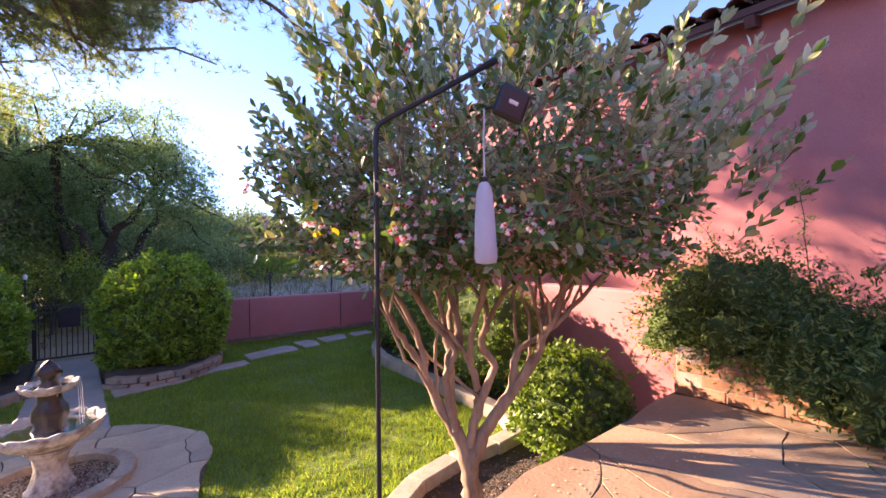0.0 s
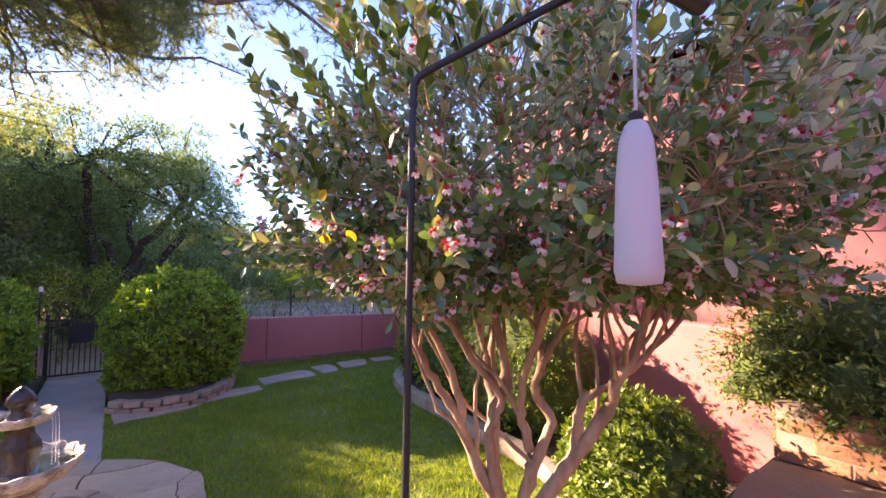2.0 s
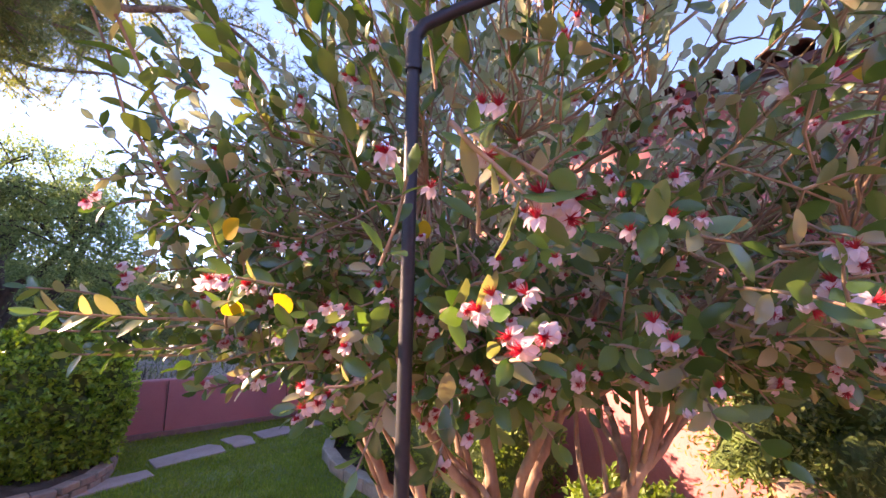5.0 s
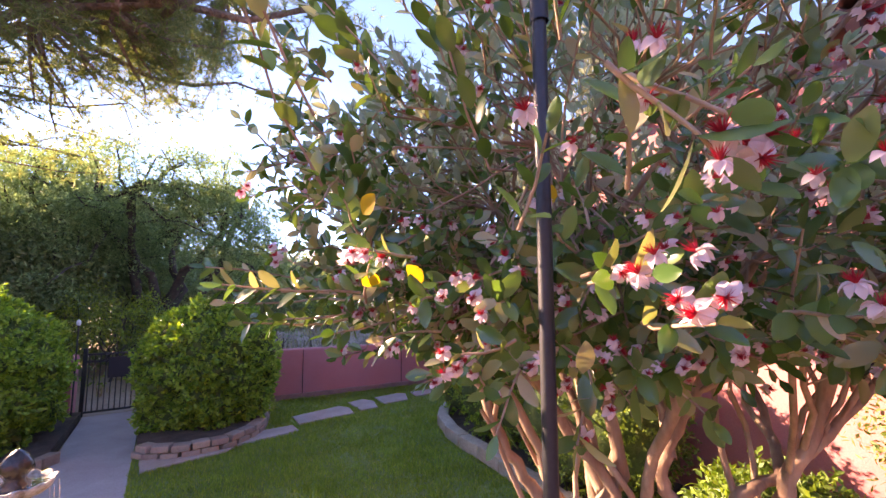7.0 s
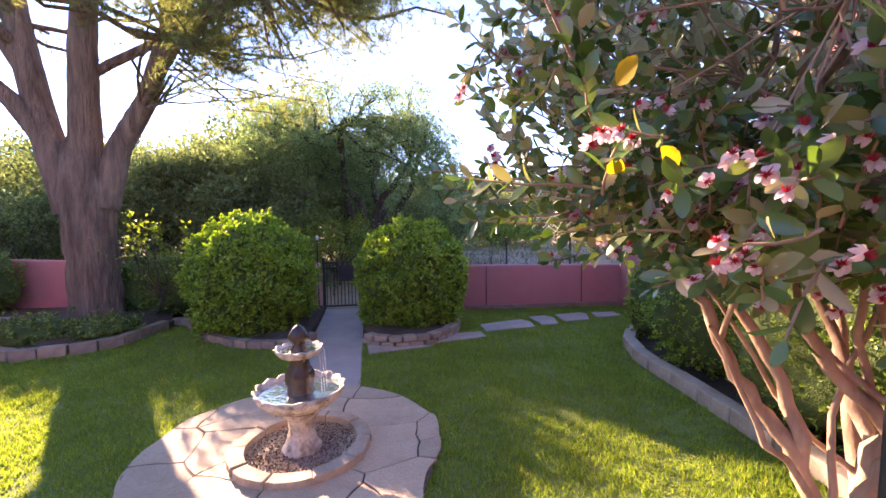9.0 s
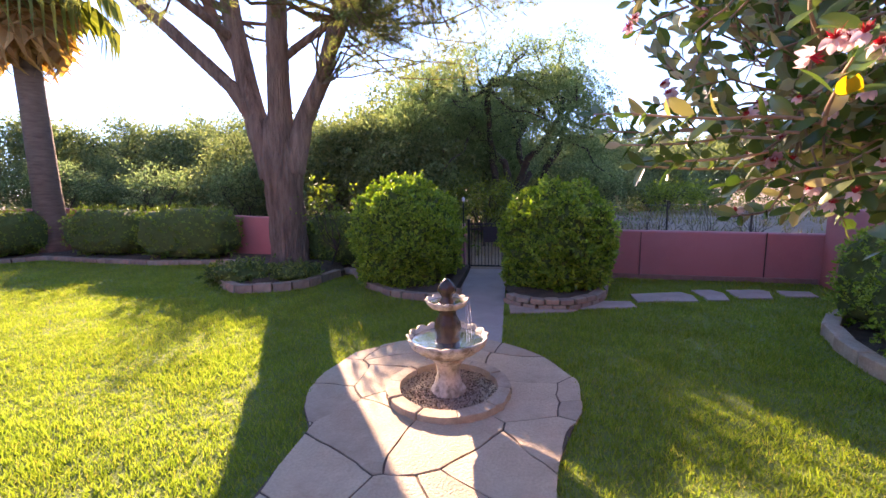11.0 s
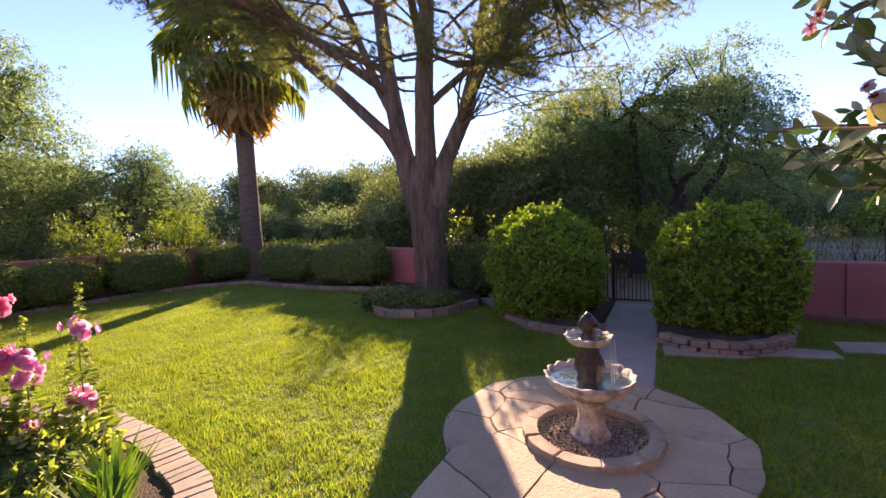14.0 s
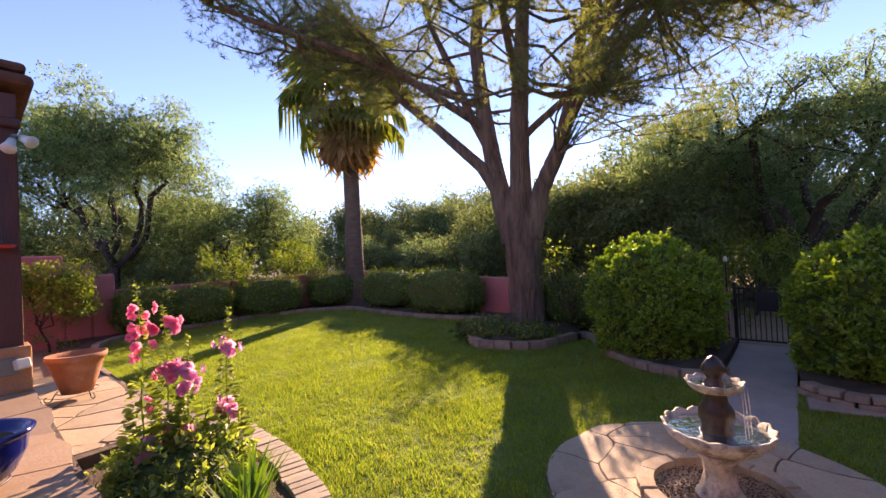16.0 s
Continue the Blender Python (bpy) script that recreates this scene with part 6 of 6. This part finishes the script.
tp = thing("terracotta_pot", "weathered terracotta pot on an iron stand", "pot", at=(-6.95, 1.98, 0.28))
part("pot", lathe("terracotta_pot", [(0.0, 0.1), (0.17, 0.1), (0.22, 0.26), (0.28, 0.46), (0.295, 0.53), (0.325, 0.535), (0.335, 0.61), (0.315, 0.615), (0.29, 0.56), (0.0, 0.53)], TERRA, 36), tp)
part("stand", iron_stand(0.22, 0.12), tp, "black scrolled iron stand")
part("soil", lathe("pot_soil", [(0, 0.54), (0.285, 0.538)], SOIL, 24), tp)
spot = thing("ground_spotlight", "small white square spotlight fixed to the plinth", "lamp", at=pose(-6.39, 1.43, 0.95, 0, -20, 25))
part("head", bm_mesh("spot_head", box_bm((0.08, 0.14, 0.12), 0.015), WHITE), spot)
part("arm", tubes("spot_arm", [[(-0.03, 0, 0, 0.012), (-0.12, -0.02, -0.05, 0.012)]], GREYBOX, 6), spot)
feeder = thing("hummingbird_feeder", "red hummingbird feeder hanging from the porch beam", "feeder", at=(-6.41, 1.31, 2.3))
part("dish", lathe("dish", [(0, 0.0), (0.09, 0.005), (0.11, 0.03), (0.09, 0.05), (0, 0.06)], REDGLASS, 24), feeder, "flat red dish")
part("hanger", tubes("hanger", [[(0, 0, 0.05, 0.012), (0, 0, 0.2, 0.012), (0, 0, 0.22, 0.003), (0, 0, 1.55, 0.003)]], IRON, 6), feeder)
cr = broad_tree("bougainvillea", "leafy shrub with pale flowers against the stepped wall", (-14.5, 2.4, 0.08), 2.4, 1.0, 901, LIME, 6500, 0.08, 0.03, "", 0.05, 1.4, 0.2)
far = thing("neighbour_house", "distant house with a shallow tiled roof", "house", at=(-46, 5.5, 0.2))
part("wall", bm_mesh("far_wall", box_bm((6, 9, 3.4), 0.05, None, (0, 0, 1.7)), plain("tan_render", (0.4, 0.28, 0.2), 0.9)), far)
bm = prism_bm([(-3.6, -5.2), (3.6, -5.2), (3.6, 5.2), (-3.6, 5.2)], 3.4, 3.55)
pk = [bm.verts.new((0, y, 5.0)) for y in (-3, 3)]
bmesh.ops.convex_hull(bm, input=bm.verts)
part("roof", bm_mesh("far_roof", bm, TILE), far)

# fallen petals on the patio
n = 420
p = np.c_[r.normal(2.6, 0.8, n), r.normal(1.0, 0.45, n)]
p = p[(p[:, 1] < 1.48) & (p[:, 0] < 4.2)]
n = len(p)
solid("fallen_petals", leaves("fallen_petals", np.c_[p, np.full(n, 0.6075)], np.c_[r.normal(size=(n, 2)), np.full(n, 0.05)], np.c_[r.normal(0, 0.2, (n, 2)), np.ones(n)], r.uniform(0.012, 0.026, n), 0.014, foliage("dry_petal", [(0, (0.36, 0.21, 0.13)), (0.5, (0.6, 0.45, 0.34)), (1, (0.75, 0.65, 0.57))], 0.8, 0.2), KITE), "scattered fallen petals and dry leaves on the patio", "petals", "stuff")


# ---- single flagstones, last ----
def clip(poly, p, n):
    """The part of a convex polygon on the near side of a line through p."""
    out = []
    for a, b in zip(poly, poly[1:] + poly[:1]):
        da, db = (a - p).dot(n), (b - p).dot(n)
        if da <= 0:
            out.append(a)
        if da * db < 0:
            out.append(a + (b - a) * (da / (da - db)))
    return out


def flags(parent, region, seeds, z, h, mat, gap=0.012, hole=None):
    """Irregular flagstones that fill a convex region, each one a piece."""
    region = [Vector(q) for q in region]
    seeds = [Vector(s) for s in seeds]
    for i, s in enumerate(seeds):
        poly = region
        for j, o in enumerate(seeds):
            if i != j and (o - s).length < 2.2:
                poly = clip(poly, (s + o) / 2 - (o - s).normalized() * gap, o - s)
                if len(poly) < 3:
                    break
        if len(poly) < 3:
            continue
        c = sum(poly, Vector((0, 0))) / len(poly)
        if hole and all((q - Vector(hole[:2])).length < hole[2] for q in poly):
            continue
        pts = []
        for a, b in zip(poly, poly[1:] + poly[:1]):
            L = (b - a).length
            if L < 0.01:
                continue
            k = max(1, int(L / 0.09))
            nrm = Vector((b.y - a.y, a.x - b.x)).normalized()
            for q in range(k):
                e = a + (b - a) * q / k
                sway = noise.noise_vector((e.x * 2.6, e.y * 2.6, 7)) * 0.075 + noise.noise_vector((e.x * 9, e.y * 9, 2)) * 0.018
                pts.append(e + Vector((sway.x, sway.y)) - c - nrm * R.uniform(0, 0.006))
        if len(pts) < 3:
            continue
        me = bm_mesh("flagstone", prism_bm(pts, 0, h + R.normal(0, 0.0025), 0.006), mat)
        part("flagstone", me, parent, m=pose(c.x, c.y, z, R.normal(0, 0.15), R.normal(0, 0.15), 0))


def scatter(box, step, jit=0.36):
    """Seeds on an uneven grid."""
    u0, v0, u1, v1 = box
    out = []
    for j in range(int((v1 - v0) / step) + 1):
        for i in range(int((u1 - u0) / step) + 1):
            out.append((u0 + (i + 0.5 * (j % 2)) * step + R.uniform(-jit, jit) * step, v0 + j * step + R.uniform(-jit, jit) * step))
    return out


fc = thing("flagstone_circle", "tan sandstone flags round the fountain and up to the patio", "paving", kind="structure")
flags(fc, PAVE, [s for s in scatter((-1.4, 1.6, 1.3, 6.3), 0.58, 0.6)], 0.006, 0.022, FLAG, 0.0045, hole=(fx, fy, 0.45))
fp = thing("patio_flags", "large red-brown flagstones of the patio", "paving", kind="structure")
flags(fp, [(0.0, -1.4), (4.3, -1.4), (4.3, EDGE), (0.0, EDGE)], scatter((0.1, -1.3, 4.3, 1.5), 0.58, 0.75), 0.56, 0.045, PATIO, 0.0025)
flags(fp, [(-9.0, -1.4), (-0.02, -1.4), (-0.02, EDGE), (-9.0, EDGE)], scatter((-8.9, -1.3, 0, 1.5), 0.75, 0.55), 0.56, 0.045, PATIO, 0.0025)
# flags behind the camera, unseen, added to bounce sunlight forward
flags(fp, [(-9.0, -5.8), (4.3, -5.8), (4.3, -1.42), (-9.0, -1.42)], scatter((-8.9, -5.7, 4.3, -1.5), 1.1, 0.5), 0.56, 0.045, PATIO, 0.008)
fl2 = thing("landing_flags", "pale flagstones of the lower landing", "paving", kind="structure")
flags(fl2, [(-8.5, EDGE + 0.02), (-4.6, EDGE + 0.02), (-4.65, 2.5), (-8.5, 2.46)], scatter((-8.4, 1.6, -4.6, 2.5), 0.62, 0.35), 0.26, 0.03, FLAG)

# mulch chips under the guava
n = 5200
p = np.c_[r.uniform(1.4, 4.2, n), r.uniform(1.58, 3.6, n)]
p = p[inside(BED_E, p)]
n = len(p)
solid("mulch", leaves("mulch", np.c_[p, np.full(n, 0.064)], np.c_[r.normal(size=(n, 2)), r.normal(0, 0.2, n)], np.c_[r.normal(0, 0.4, (n, 2)), np.ones(n)], r.uniform(0.015, 0.045, n), r.uniform(0.008, 0.02, n), foliage("mulch_chip", [(0, (0.09, 0.05, 0.035)), (0.6, (0.22, 0.13, 0.09)), (1, (0.4, 0.28, 0.2))], 0.9, 0.0), KITE), "brown bark mulch and fallen leaves in the shrub bed", "mulch", "stuff")
